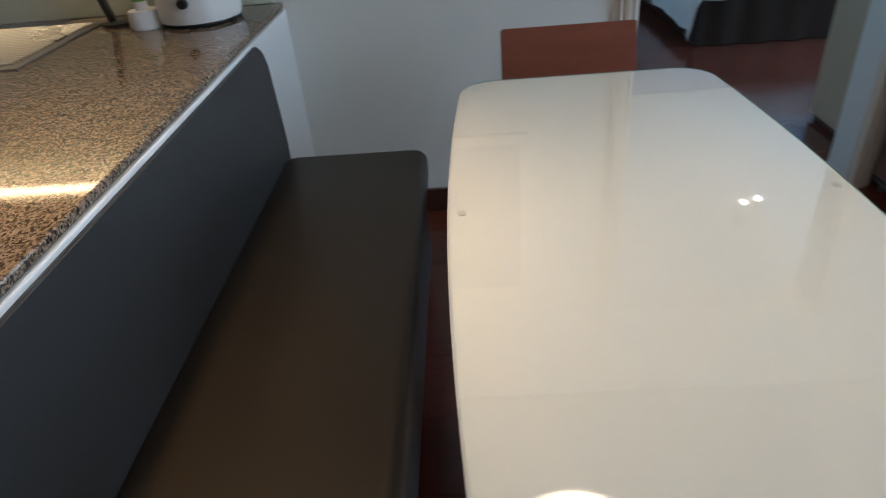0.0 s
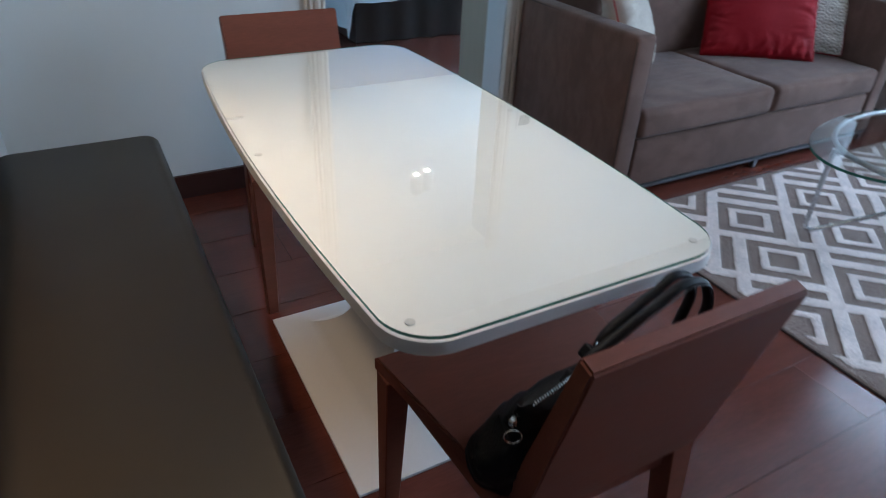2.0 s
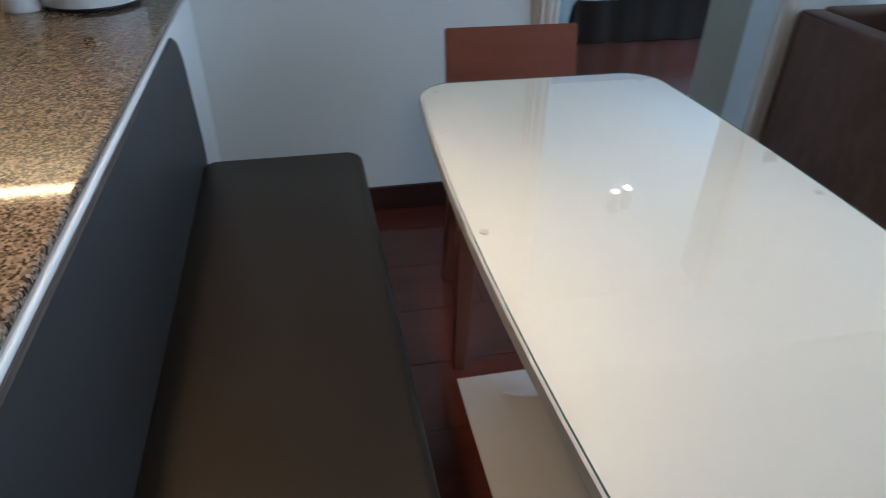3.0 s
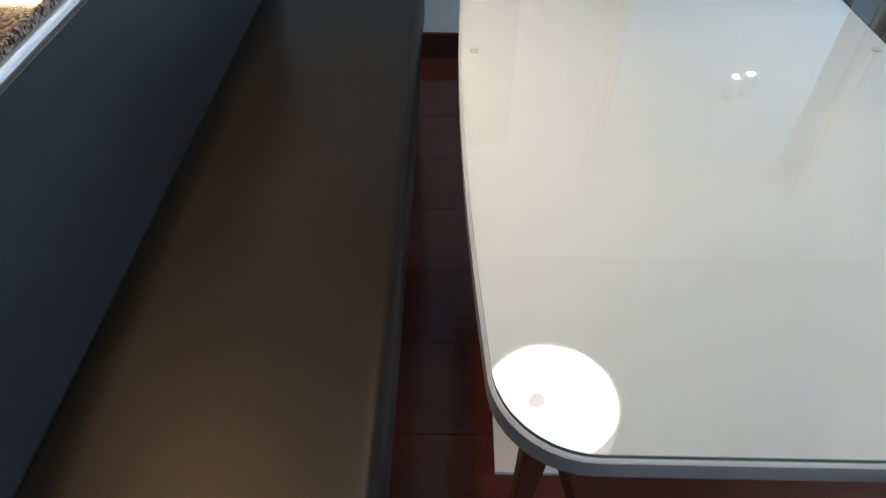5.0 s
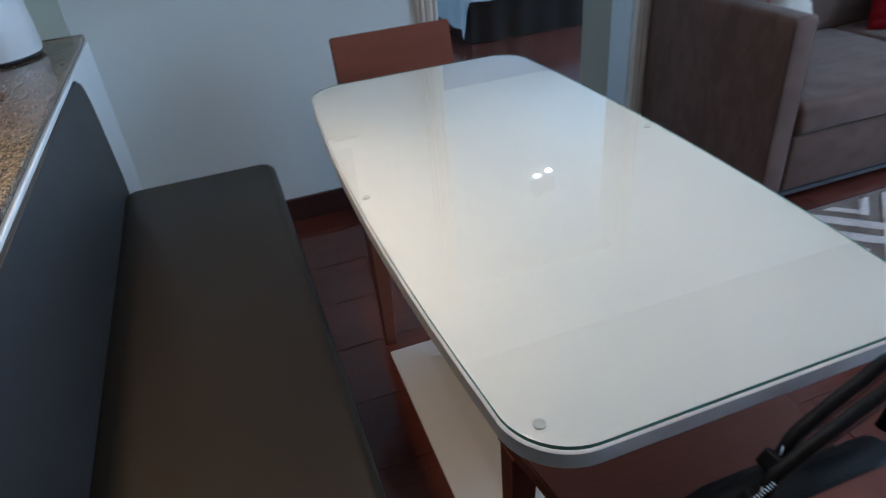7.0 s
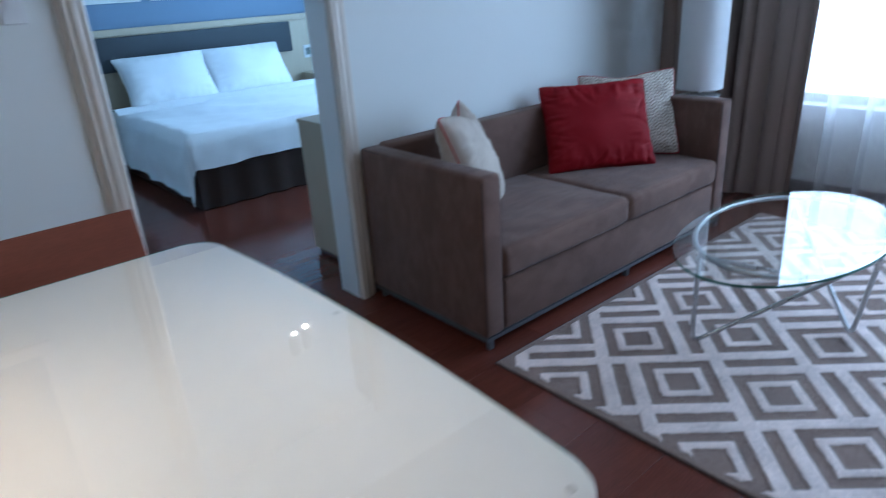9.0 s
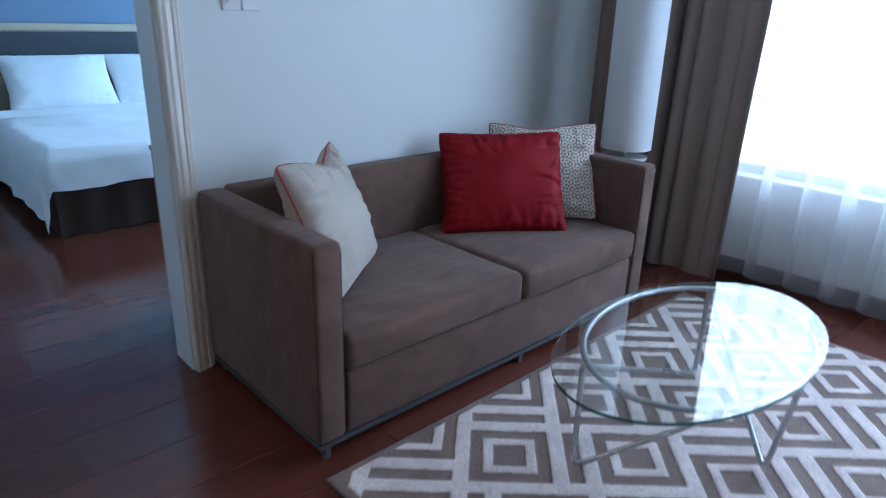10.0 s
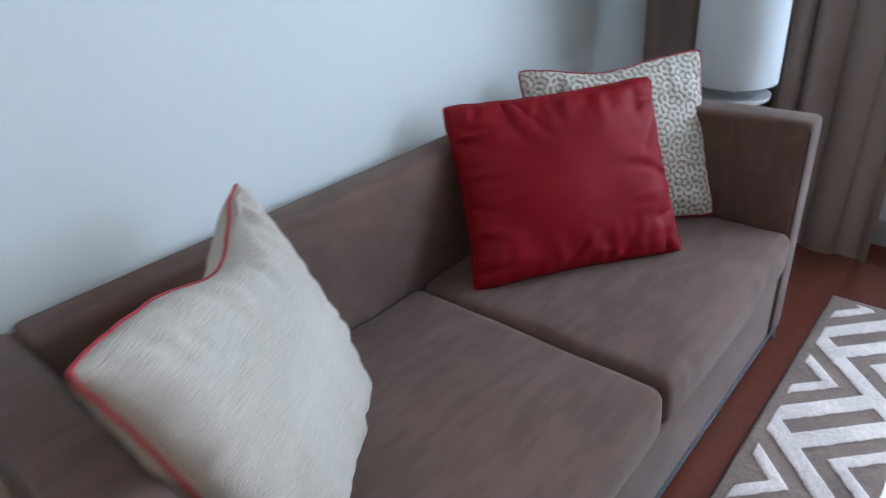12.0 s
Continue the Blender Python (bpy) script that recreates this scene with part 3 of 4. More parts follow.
def sofa():
    s = thing("sofa", "taupe microsuede two-seat sofa with boxy arms", "sofa")
    x0, x1, y0, y1 = 1.545, 3.39, 2.035, 2.812
    for a, b in ((x0, x0 + 0.105), (x1 - 0.105, x1)):
        arm = part("arm", box(a, y0, 0.055, b, y1, 0.72, 0.02, 4), M_SOFA, s, smooth=True)
        for side in (a, b):
            inward = 0.007 if side == a else -0.007
            part("seam", tube(arc([(side + inward, y0 + 0.006, 0.06), (side + inward, y0 + 0.006, 0.706), (side + inward, y1 - 0.02, 0.7135)], 0.02, 4), 0.003, 6), M_SUEDESEAM, arm, smooth=True)
    part("back", box(x0 + 0.1, y1 - 0.1, 0.055, x1 - 0.1, y1 - 0.002, 0.73, 0.02, 4), M_SOFA, s, smooth=True)
    part("front_panel", box(x0 + 0.112, y0 + 0.006, 0.055, x1 - 0.112, y0 + 0.1, 0.281, 0.016, 3), M_SOFA, s, smooth=True)
    part("deck", box(x0 + 0.1, y0 + 0.09, 0.06, x1 - 0.1, y1 - 0.09, 0.27), M_SOFA, s)
    mid = 2.488
    for k, (a, b) in enumerate(((x0 + 0.107, mid - 0.002), (mid + 0.002, x1 - 0.107))):
        part("seat_cushion", seat_cushion(a, b, y0 - 0.004, y1 - 0.1, 0.281, 0.410, 0.03, 1.0 + k), M_SOFA, s, smooth=True)
    part("bottom_rail", box(x0 + 0.004, y0 + 0.004, 0.04, x1 - 0.004, y0 + 0.034, 0.055), M_RAIL, s, "grey metal rail under the sofa")
    part("bottom_rail", box(x0 + 0.004, y0 + 0.034, 0.04, x0 + 0.034, y1 - 0.02, 0.055), M_RAIL, s)
    part("bottom_rail", box(x1 - 0.034, y0 + 0.034, 0.04, x1 - 0.004, y1 - 0.02, 0.055), M_RAIL, s)
    for x in (x0 + 0.02, (x0 + x1) / 2 + 0.03, x1 - 0.04):
        for y in (y0 + 0.006, y1 - 0.06):
            part("leg", box(x, y, 0.0, x + 0.024, y + 0.024, 0.042, 0.002, 1), M_RAIL, s)
    return s


sofa()


def pillow(name, label, m, w, h, thick, material, seed, cord=None, crease=0.006, n=44, folds=0, sag=0.0, sag_at=0.3, waist=0.055, cord_r=0.0034, skew=0.0):
    """A stuffed square cover: pinched rim, drawn-out corners, creases running in from the seams. Lies in local x and z, facing -y."""
    rnd = random.Random(seed)
    lines = []
    for _ in range(folds):
        edge, along = rnd.randrange(4), rnd.uniform(-0.92, 0.92)
        a = (along, -1.0) if edge == 0 else (1.0, along) if edge == 1 else (along, 1.0) if edge == 2 else (-1.0, along)
        toward = math.atan2(-a[1] + rnd.uniform(-0.9, 0.9), -a[0] + rnd.uniform(-0.9, 0.9))
        lines.append((a, math.cos(toward), math.sin(toward), rnd.uniform(0.25, 0.75), rnd.uniform(0.03, 0.06), rnd.choice((-1, -1, 0.7)) * rnd.uniform(0.5, 1.0)))

    def gathers(u, v):
        g = 0.0
        for (ax, az), c, q, length, wide, deep in lines:
            t, d = (u - ax) * c + (v - az) * q, -(u - ax) * q + (v - az) * c
            if 0 < t < length:
                f = t / length
                g += deep * math.exp(-((d + 0.05 * math.sin(3 * f)) / (wide * (0.6 + f))) ** 2) * (1 - f) ** 0.8 * min(1, t * 12)
        return g

    bm = bmesh.new()
    grid = {}
    for side in (1, -1):
        for i in range(n + 1):
            for j in range(n + 1):
                u, v = -1 + 2 * i / n, -1 + 2 * j / n
                if side < 0 and (i in (0, n) or j in (0, n)):
                    grid[side, i, j] = grid[1, i, j]
                    continue
                pull = waist * (1 - v * v) * abs(u) ** 3 + 0.03 * (abs(u * v)) ** 14
                pull2 = waist * (1 - u * u) * abs(v) ** 3 + 0.03 * (abs(u * v)) ** 14
                x, z = u * (1 - pull) * w / 2, v * (1 - pull2) * h / 2
                x -= skew * (1 - v) / 2 * max(0.0, u)
                z -= sag * max(0.0, (1 + v) / 2) ** 3 * math.exp(-((u - sag_at) / 0.45) ** 2) * (1 - u ** 8)
                t = (max(0, 1 - u * u) * max(0, 1 - v * v)) ** 0.42
                edge_u, edge_v = max(0.0, abs(u) - 0.45) / 0.55, max(0.0, abs(v) - 0.45) / 0.55
                wr = noise.noise((u * 1.7 + seed, v * 1.7, side * 3.0)) * 1.6
                wr += 1.3 * edge_u * noise.noise((u * 2 + seed, v * 9, side * 5.0)) + 1.3 * edge_v * noise.noise((u * 9 + seed, v * 2, side * 7.0))
                rim = 1 - max(abs(u), abs(v))
                y = -side * (thick / 2) * t + crease * wr * min(1, 4 * rim) - 0.015 * (v < 0) * v * v * t
                if side > 0 and folds:
                    y -= 0.010 * gathers(u, v) * min(1, 14 * rim)
                grid[side, i, j] = bm.verts.new((x + 0.004 * noise.noise((v * 6, seed, u)), y, z + 0.003 * noise.noise((u * 7, seed, v))))
    for side in (1, -1):
        for i in range(n):
            for j in range(n):
                q = [grid[side, i, j], grid[side, i + 1, j], grid[side, i + 1, j + 1], grid[side, i, j + 1]]
                bm.faces.new(q if side > 0 else q[::-1])
    rim_pts = [grid[1, i, 0].co.copy() for i in range(n)] + [grid[1, n, j].co.copy() for j in range(n)] + [grid[1, i, n].co.copy() for i in range(n, 0, -1)] + [grid[1, 0, j].co.copy() for j in range(n, 0, -1)]
    p = thing(name, label, "pillow", m)
    part("cover", bm, material, p, smooth=True)
    if cord:
        part("piping", tube(rim_pts, cord_r, 6, closed=True), cord, p, "piped cord edge", smooth=True)
    return p


def frame_from(c, ax, az):
    x = Vector(ax).normalized()
    z = (Vector(az) - x * Vector(az).dot(x)).normalized()
    y = z.cross(x)
    return Matrix(((x.x, y.x, z.x, c[0]), (x.y, y.y, z.y, c[1]), (x.z, y.z, z.z, c[2]), (0, 0, 0, 1)))


def vermicular():
    m = mat("gold_vermicular_weave", (0.62, 0.56, 0.46), 0.6, scale=300, bump=0.3, vary=0.1)
    n, l = m.node_tree.nodes, m.node_tree.links
    b = n["Principled BSDF"]
    # a field of equally long waves running in many directions makes a maze of even ridges
    tc, total = n.new("ShaderNodeTexCoord"), None
    rnd = random.Random(6)
    for k in range(10):
        a, size = math.pi * (k + rnd.uniform(-0.3, 0.3)) / 10, 2 * math.pi / 0.0155 * rnd.uniform(0.92, 1.08)
        d = n.new("ShaderNodeVectorMath")
        d.operation, d.inputs[1].default_value = "DOT_PRODUCT", (size * math.cos(a), 0, size * math.sin(a))
        l.new(tc.outputs["Object"], d.inputs[0])
        ph, si, ad = n.new("ShaderNodeMath"), n.new("ShaderNodeMath"), n.new("ShaderNodeMath")
        ph.operation, si.operation, ad.operation = "ADD", "SINE", "ADD"
        ph.inputs[1].default_value, ad.inputs[1].default_value = rnd.uniform(0, 6.28), 0.0
        l.new(d.outputs["Value"], ph.inputs[0])
        l.new(ph.outputs[0], si.inputs[0])
        l.new(si.outputs[0], ad.inputs[0])
        if total:
            l.new(total, ad.inputs[1])
        total = ad.outputs[0]
    mr = n.new("ShaderNodeMapRange")
    mr.inputs[1].default_value, mr.inputs[2].default_value = -1.3, 0.5
    l.new(total, mr.inputs[0])
    mix = n.new("ShaderNodeMix")
    mix.data_type = "RGBA"
    l.new(mr.outputs[0], mix.inputs[0])
    mix.inputs[6].default_value, mix.inputs[7].default_value = (0.4, 0.33, 0.26, 1), (0.74, 0.67, 0.58, 1)
    l.new(mix.outputs[2], b.inputs["Base Color"])
    bp = n.new("ShaderNodeBump")
    bp.inputs["Distance"].default_value = 0.003
    l.new(mr.outputs[0], bp.inputs["Height"])
    l.new(bp.outputs[0], b.inputs["Normal"])
    return m


M_VERM = vermicular()
pillow("red_pillow", "plump crimson satin cushion leaning on the sofa back", frame_from((2.838, 2.49, 0.622), (0.452, -0.328, 0.01), (0.15, 0.167, 0.41)), 0.575, 0.48, 0.16, M_RED, 3, M_RED, crease=0.010, n=84, folds=46)
pillow("beige_pillow", "beige woven cushion with red piping in the sofa corner", frame_from((1.872, 2.43, 0.655), (0.446, 0.369, -0.02), (-0.061, 0.166, 0.41)), 0.56, 0.485, 0.19, M_BEIGE, 8, M_CORD, crease=0.014, n=84, folds=34, sag=0.055, sag_at=0.25, waist=0.085, skew=0.035)
pillow("patterned_pillow", "cream and gold maze-patterned cushion behind the red one", frame_from((3.135, 2.5, 0.632), (0.358, -0.379, 0.02), (0.102, 0.152, 0.412)), 0.53, 0.48, 0.13, M_VERM, 15, M_CORD, crease=0.014, n=64, folds=24, sag=0.02, sag_at=-0.1, waist=0.07)

# rug
def rug_pile():
    """The carved top as a height field: bands stand proud, furrows are cut, the rim rolls down."""
    nx, ny = 368, 268
    gx, gy = np.meshgrid(np.linspace(0.004, RUG_W - 0.004, nx), np.linspace(0.004, RUG_D - 0.004, ny))
    y = gy - RUG_Y0
    low = np.floor(y / RUG_ROW)
    near = np.full(gx.shape, 9.0)
    for k in (0, 1):
        r = low + k
        px = gx - np.where(r % 2 == 1, RUG_ODD, RUG_EVEN)
        near = np.minimum(near, np.abs(px - np.round(px / RUG_PITCH) * RUG_PITCH) + 1.06 * np.abs(y - r * RUG_ROW))
    rim = np.minimum(np.minimum(gx, RUG_W - gx), np.minimum(gy, RUG_D - gy))

    def step(v, edge, wide=0.005):
        t = np.clip((v - edge) / (2 * wide) + 0.5, 0, 1)
        return t * t * (3 - 2 * t)

    up = sum(step(near, lo) * (1 - step(near, hi)) for lo, hi in RUG_BANDS) * step(rim, RUG_MARGIN)
    z = 0.0095 + 0.0055 * up + np.random.default_rng(5).normal(0, 0.0005, gx.shape) - 0.006 * (1 - step(rim, 0.006, 0.005))
    verts = np.stack((gx, gy, z), -1).reshape(-1, 3)
    i = (np.arange(ny - 1)[:, None] * nx + np.arange(nx - 1)[None]).ravel()
    me = bpy.data.meshes.new("carpet_top")
    me.from_pydata(verts.tolist(), [], np.stack((i, i + 1, i + 1 + nx, i + nx), -1).tolist())
    me.polygons.foreach_set("use_smooth", [True] * len(me.polygons))
    me.materials.append(M_RUG)
    return me


rug = thing("rug", "taupe rug with carved white concentric diamonds", "rug", pose(RUG_X, RUG_Y, 0))
pile = new("carpet_top", rug_pile())
pile.parent = rug
part("binding", box(0.0, 0.0, 0.0, RUG_W, RUG_D, 0.006, 0.002, 1), M_RUGEDGE, rug, "dark bound edge")


def ellipse(cx, cy, a, b, turn, z, n=64):
    c, s = math.cos(radians(turn)), math.sin(radians(turn))
    return [(cx + a * math.cos(t) * c - b * math.sin(t) * s, cy + a * math.cos(t) * s + b * math.sin(t) * c, z) for t in [2 * math.pi * k / n for k in range(n)]]


def coffee_table():
    t = thing("coffee_table", "oval glass coffee table on bent steel tube legs", "table")
    cx, cy, turn = 2.478, 1.334, -1
    g = part("glass_top", prism([(x, y) for x, y, z in ellipse(cx, cy, 0.581, 0.328, turn, 0)], 0.408, 0.418, 0.002, 1), [M_TABLEGLASS, M_GLASSEDGE], t, "clear oval glass with green edge")
    g.visible_shadow = False
    for p in g.data.polygons:
        p.material_index = 1 if abs(p.normal.z) < 0.3 else 0
    part("ring", tube(ellipse(cx + 0.03, cy, 0.465, 0.312, 4, 0.3975), 0.0095, 10, closed=True), M_STEEL, t, smooth=True)
    feet = ((2.115, 1.49), (2.559, 1.083), (2.94, 1.508))
    tops = ((2.085, 1.475, 0.392), (2.475, 1.018, 0.392), (2.93, 1.505, 0.392))
    for k in range(3):
        a, up, far = feet[k], tops[k], tops[(k + 1) % 3]
        part("leg", tube(arc([up, (a[0], a[1], 0.0235), far], 0.05, 6), 0.009, 10), M_STEEL, t, smooth=True)
    return t


coffee_table()

# floor lamp behind the sofa arm
fl = thing("floor_lamp", "floor lamp with tall white cylinder shade", "lamp", pose(3.635, 2.36, 0))
part("base", lathe([(0.0001, 0.0), (0.13, 0.0), (0.135, 0.012), (0.12, 0.022), (0.0001, 0.024)], 40), M_PLASTIC, fl, smooth=True)
part("pole", lathe([(0.012, 0.02), (0.012, 1.75)], 14), M_PLASTIC, fl, smooth=True)
part("tray", lathe([(0.0001, 0.655), (0.1, 0.655), (0.112, 0.662), (0.115, 0.675), (0.0001, 0.68)], 40), M_PLASTIC, fl, "white disc below the shade", smooth=True)
part("shade", lathe([(0.124, 0.715), (0.128, 0.715), (0.128, 1.8), (0.124, 1.8)], 56, loop=True), M_SHADE, fl, smooth=True)


def drape(name, label, y0, y1, x, z0, z1, folds, depth, material, seed, flare=0.0, lap=0.0):
    rnd = random.Random(seed)
    n, rows = int(folds * 14), 26
    ph = [rnd.uniform(-0.5, 0.5) for _ in range(40)]
    bm = bmesh.new()
    cols = []
    for i in range(n + 1):
        u = i / n
        col = []
        for j in range(rows + 1):
            v = j / rows
            a = 2 * math.pi * folds * u + 0.7 * math.sin(2.1 * math.pi * u * 3 + seed)
            amp = depth * (0.6 + 0.4 * math.sin(7 * u + seed)) * (0.75 + 0.35 * (1 - v))
            y = y0 + (y1 - y0) * u + 0.25 * depth * math.sin(a * 0.5 + ph[2]) + flare * (1 - u) * (1 - v) + lap * math.cos(a)
            xx = x + amp * math.sin(a + 0.5 * (1 - v) * math.sin(3 * u + seed)) + 0.006 * noise.noise((u * 9, v * 4, seed))
            hem = 0.02 * noise.noise((u * 14, 0, seed)) if j == 0 else 0
            col.append(bm.verts.new((xx, y, z0 + hem + (z1 - z0) * v)))
        cols.append(col)
    for a, b in zip(cols, cols[1:]):
        for j in range(rows):
            bm.faces.new((a[j], b[j], b[j + 1], a[j + 1]))
    c = thing(name, label, "curtain")
    part("cloth", bm, material, c, smooth=True)
    return c


drape("curtain", "heavy taupe curtain drawn to the side of the window", 1.86, 2.825, 3.99, 0.02, CEIL - 0.02, 9, 0.06, M_CURTAIN, 4, flare=0.05, lap=0.018)
drape("sheer_curtain", "translucent white sheer curtain over the window", -1.8, 1.95, 4.09, 0.06, CEIL - 0.02, 20, 0.06, M_SHEER, 9, lap=0.06)

# ---------------------------------------------------------------- bedroom
bed = thing("bed", "made king bed with white duvet and dark valance", "bed")
BX0, BX1, BY0, BY1 = 1.50, 3.42, 4.80, 6.82
bm = prism([(BX0 + (BX1 - BX0) * k / 60, BY0 + 0.012 * math.sin(k * 0.9) * (1 if 0 < k < 60 else 0)) for k in range(61)] + [(BX1, BY1), (BX0, BY1)], 0.004, 0.285)
part("valance", bm, M_VALANCE, bed, "dark brown pleated valance", smooth=True)
part("mattress", box(BX0 + 0.01, BY0 + 0.01, 0.28, BX1 - 0.01, BY1, 0.49, 0.05, 3), M_LINEN, bed, smooth=True)


def duvet():
    bm = bmesh.new()
    nx, ny = 60, 50
    g = []
    for i in range(nx + 1):
        row = []
        for j in range(ny + 1):
            x = BX0 - 0.46 + (BX1 - BX0 + 0.92) * i / nx
            y = BY0 - 0.27 + (BY1 - 0.35 - BY0 + 0.27) * j / ny
            ox, oy = max(BX0 - x, x - BX1, 0.0), max(BY0 - y, 0.0)
            over, r = math.hypot(ox, oy), 0.075
            z = 0.535 + 0.022 * noise.noise((x * 2.5, y * 2.5, 0)) + 0.007 * noise.noise((x * 9, y * 9, 2))
            px, py = x, y
            if over > 0:
                dx, dy = (-1 if x < BX0 else 1) * ox / over, -oy / over
                turn = min(over / r, math.pi / 2)
                out = r * math.sin(turn) + 0.03 * min(1, over / 0.3) * (1 + noise.noise((x * 6, y * 6, 4)))
                z -= min(r * (1 - math.cos(turn)) + max(0.0, over - r * math.pi / 2), 0.5)
                px = min(max(x, BX0), BX1) + dx * (out - 0.03)
                py = max(y, BY0) + dy * (out - 0.03)
            row.append(bm.verts.new((px, py, z)))
        g.append(row)
    for i in range(nx):
        for j in range(ny):
            bm.faces.new((g[i][j], g[i + 1][j], g[i + 1][j + 1], g[i][j + 1]))
    return bm


dv = thing("duvet", "white duvet spread over the bed", "duvet")
part("cover", duvet(), M_LINEN, dv, smooth=True)
bm = bmesh.new()
strip = [[bm.verts.new((BX0 - 0.05 + (BX1 - BX0 + 0.1) * i / 40, BY1 - 0.62 + 0.05 * j + 0.02 * noise.noise((i * 0.25, j, 5)), 0.53 + 0.036 * math.sin(math.pi * j / 5) + 0.006 * noise.noise((i * 0.3, j, 1)))) for j in range(6)] for i in range(41)]
for p, q in zip(strip, strip[1:]):
    for j in range(5):
        bm.faces.new((p[j], q[j], q[j + 1], p[j + 1]))
part("turned_edge", bm, M_LINEN, dv, "folded white sheet edge", smooth=True)
for k, (px, sd) in enumerate(((2.05, 21), (2.83, 22))):
    pillow("bed_pillow", "plump white pillow propped on the headboard", frame_from((px, 6.64, 0.71), (1, 0, 0), (0, 0.28, 0.4)), 0.84, 0.54, 0.26, M_LINEN, sd, crease=0.012, folds=16, waist=0.1)
hb = thing("headboard", "slate padded headboard with pale oak surround", "headboard")
part("oak_panel", box(0.9, 6.9, 0.0, XW, 6.948, 1.115), M_OAK, hb)
part("pad", box(0.95, 6.865, 0.81, 3.47, 6.9, 1.105, 0.01, 3), M_HEADPAD, hb, "slate fabric pad", smooth=True)
part("top_rail", box(0.88, 6.885, 1.115, XW, 6.949, 1.172, 0.004), M_OAK, hb)
for k in range(3):
    fr = thing("picture_frame", "white framed print above the headboard", "picture", pose(1.745 + 0.708 * k, 6.948, 1.385), group="prints over the bed")
    part("frame", box(-0.31, -0.02, 0.0, 0.31, 0.0, 0.5, 0.003), M_PLASTIC, fr)
    part("print", box(-0.27, -0.024, 0.04, 0.27, -0.02, 0.46), M_MULTI, fr)
ns = thing("nightstand", "pale oak open nightstand beside the bed", "nightstand", pose(1.16, 6.45, 0))
for nm, b in (("side", (-0.22, -0.22, 0, -0.19, 0.35, 0.55)), ("side", (0.19, -0.22, 0, 0.22, 0.35, 0.55)), ("top", (-0.22, -0.22, 0.55, 0.22, 0.35, 0.58)), ("shelf", (-0.19, -0.21, 0.08, 0.19, 0.34, 0.1)), ("rear_panel", (-0.19, 0.33, 0.1, 0.19, 0.345, 0.55))):
    part(nm, box(*b), M_OAK, ns)
cb = thing("dresser", "pale oak low cabinet just inside the bedroom", "cabinet")
part("body", box(1.65, 2.98, 0.03, 2.25, 3.53, 0.735), M_OAK, cb)
part("top", box(1.645, 2.975, 0.735, 2.26, 3.535, 0.757, 0.002, 1), M_OAK, cb)
part("plinth", box(1.665, 3.0, 0.0, 2.24, 3.51, 0.03), M_SKIRT, cb)
n2 = copy_thing(ns, pose(3.75, 6.5, 0))
ph = thing("telephone", "dark desk telephone on the nightstand", "telephone", pose(3.68, 6.42, 0.58))
part("base", box(-0.08, -0.09, 0, 0.08, 0.09, 0.045, 0.012), M_DARKPLASTIC, ph)
part("handset", box(-0.03, -0.1, 0.045, 0.03, 0.1, 0.08, 0.014, 3), M_DARKPLASTIC, ph, smooth=True)
bp2 = thing("control_panel", "white bedside control panel on the headboard", "switch", pose(3.68, 6.9, 0.72))
part("plate", box(-0.07, -0.012, 0, 0.07, 0, 0.13, 0.003), M_PLASTIC, bp2)
part("display", box(-0.05, -0.015, 0.03, 0.05, -0.011, 0.1), M_LCD, bp2)
for k, x in enumerate((1.80, 1.912)):
    dl = thing("downlight", "small recessed ceiling downlight in the bedroom", "lamp", pose(x, 4.352 + 0.038 * k, CEIL - 0.16), group="bedroom downlights")
    part("bezel", lathe([(0.035, 0.0), (0.05, 0.0), (0.05, 0.16), (0.035, 0.16)], 24, loop=True), M_PLASTIC, dl)
    part("bulb", lathe([(0.0001, -0.012), (0.009, -0.01), (0.015, -0.003), (0.017, 0.006), (0.0001, 0.02)], 20), M_BULB, dl)

# ---------------------------------------------------------------- wall fittings


def plate(name, label, cat, x, z, w, h, parts):
    p = thing(name, label, cat, pose(x, YW, z))
    part("plate", box(-w / 2, -0.009, 0, w / 2, 0, h, 0.003), M_PLASTIC, p)
    for nm, b, mt in parts:
        part(nm, box(*b), mt, p)
    return p


plate("thermostat", "white wall thermostat with grey display", "thermostat", 1.652, 1.362, 0.1, 0.1, (("display", (-0.034, -0.012, 0.025, 0.034, -0.008, 0.08), M_LCD),))
plate("light_switch", "white double rocker light switch", "switch", 1.747, 1.33, 0.068, 0.115, (("rocker", (-0.014, -0.014, 0.025, 0.014, -0.008, 0.057), M_PLASTIC), ("rocker", (-0.014, -0.014, 0.06, 0.014, -0.008, 0.092), M_PLASTIC)))
plate("light_switch", "white single toggle light switch", "switch", 1.822, 1.33, 0.068, 0.115, (("toggle", (-0.012, -0.014, 0.045, 0.012, -0.008, 0.07), M_PLASTIC),))
plate("light_switch", "white light switch by the doorway", "switch", 0.395, 1.332, 0.068, 0.115, (("rocker", (-0.014, -0.014, 0.04, 0.014, -0.008, 0.075), M_PLASTIC),))
pf = thing("wall_picture", "white framed picture over the dining bench", "picture", pose(-0.08, YW, 1.188))
part("frame", box(-0.3, -0.03, 0, 0.3, 0, 0.75, 0.004), M_PLASTIC, pf)
part("print", box(-0.26, -0.033, 0.04, 0.26, -0.03, 0.71), M_MULTI, pf)

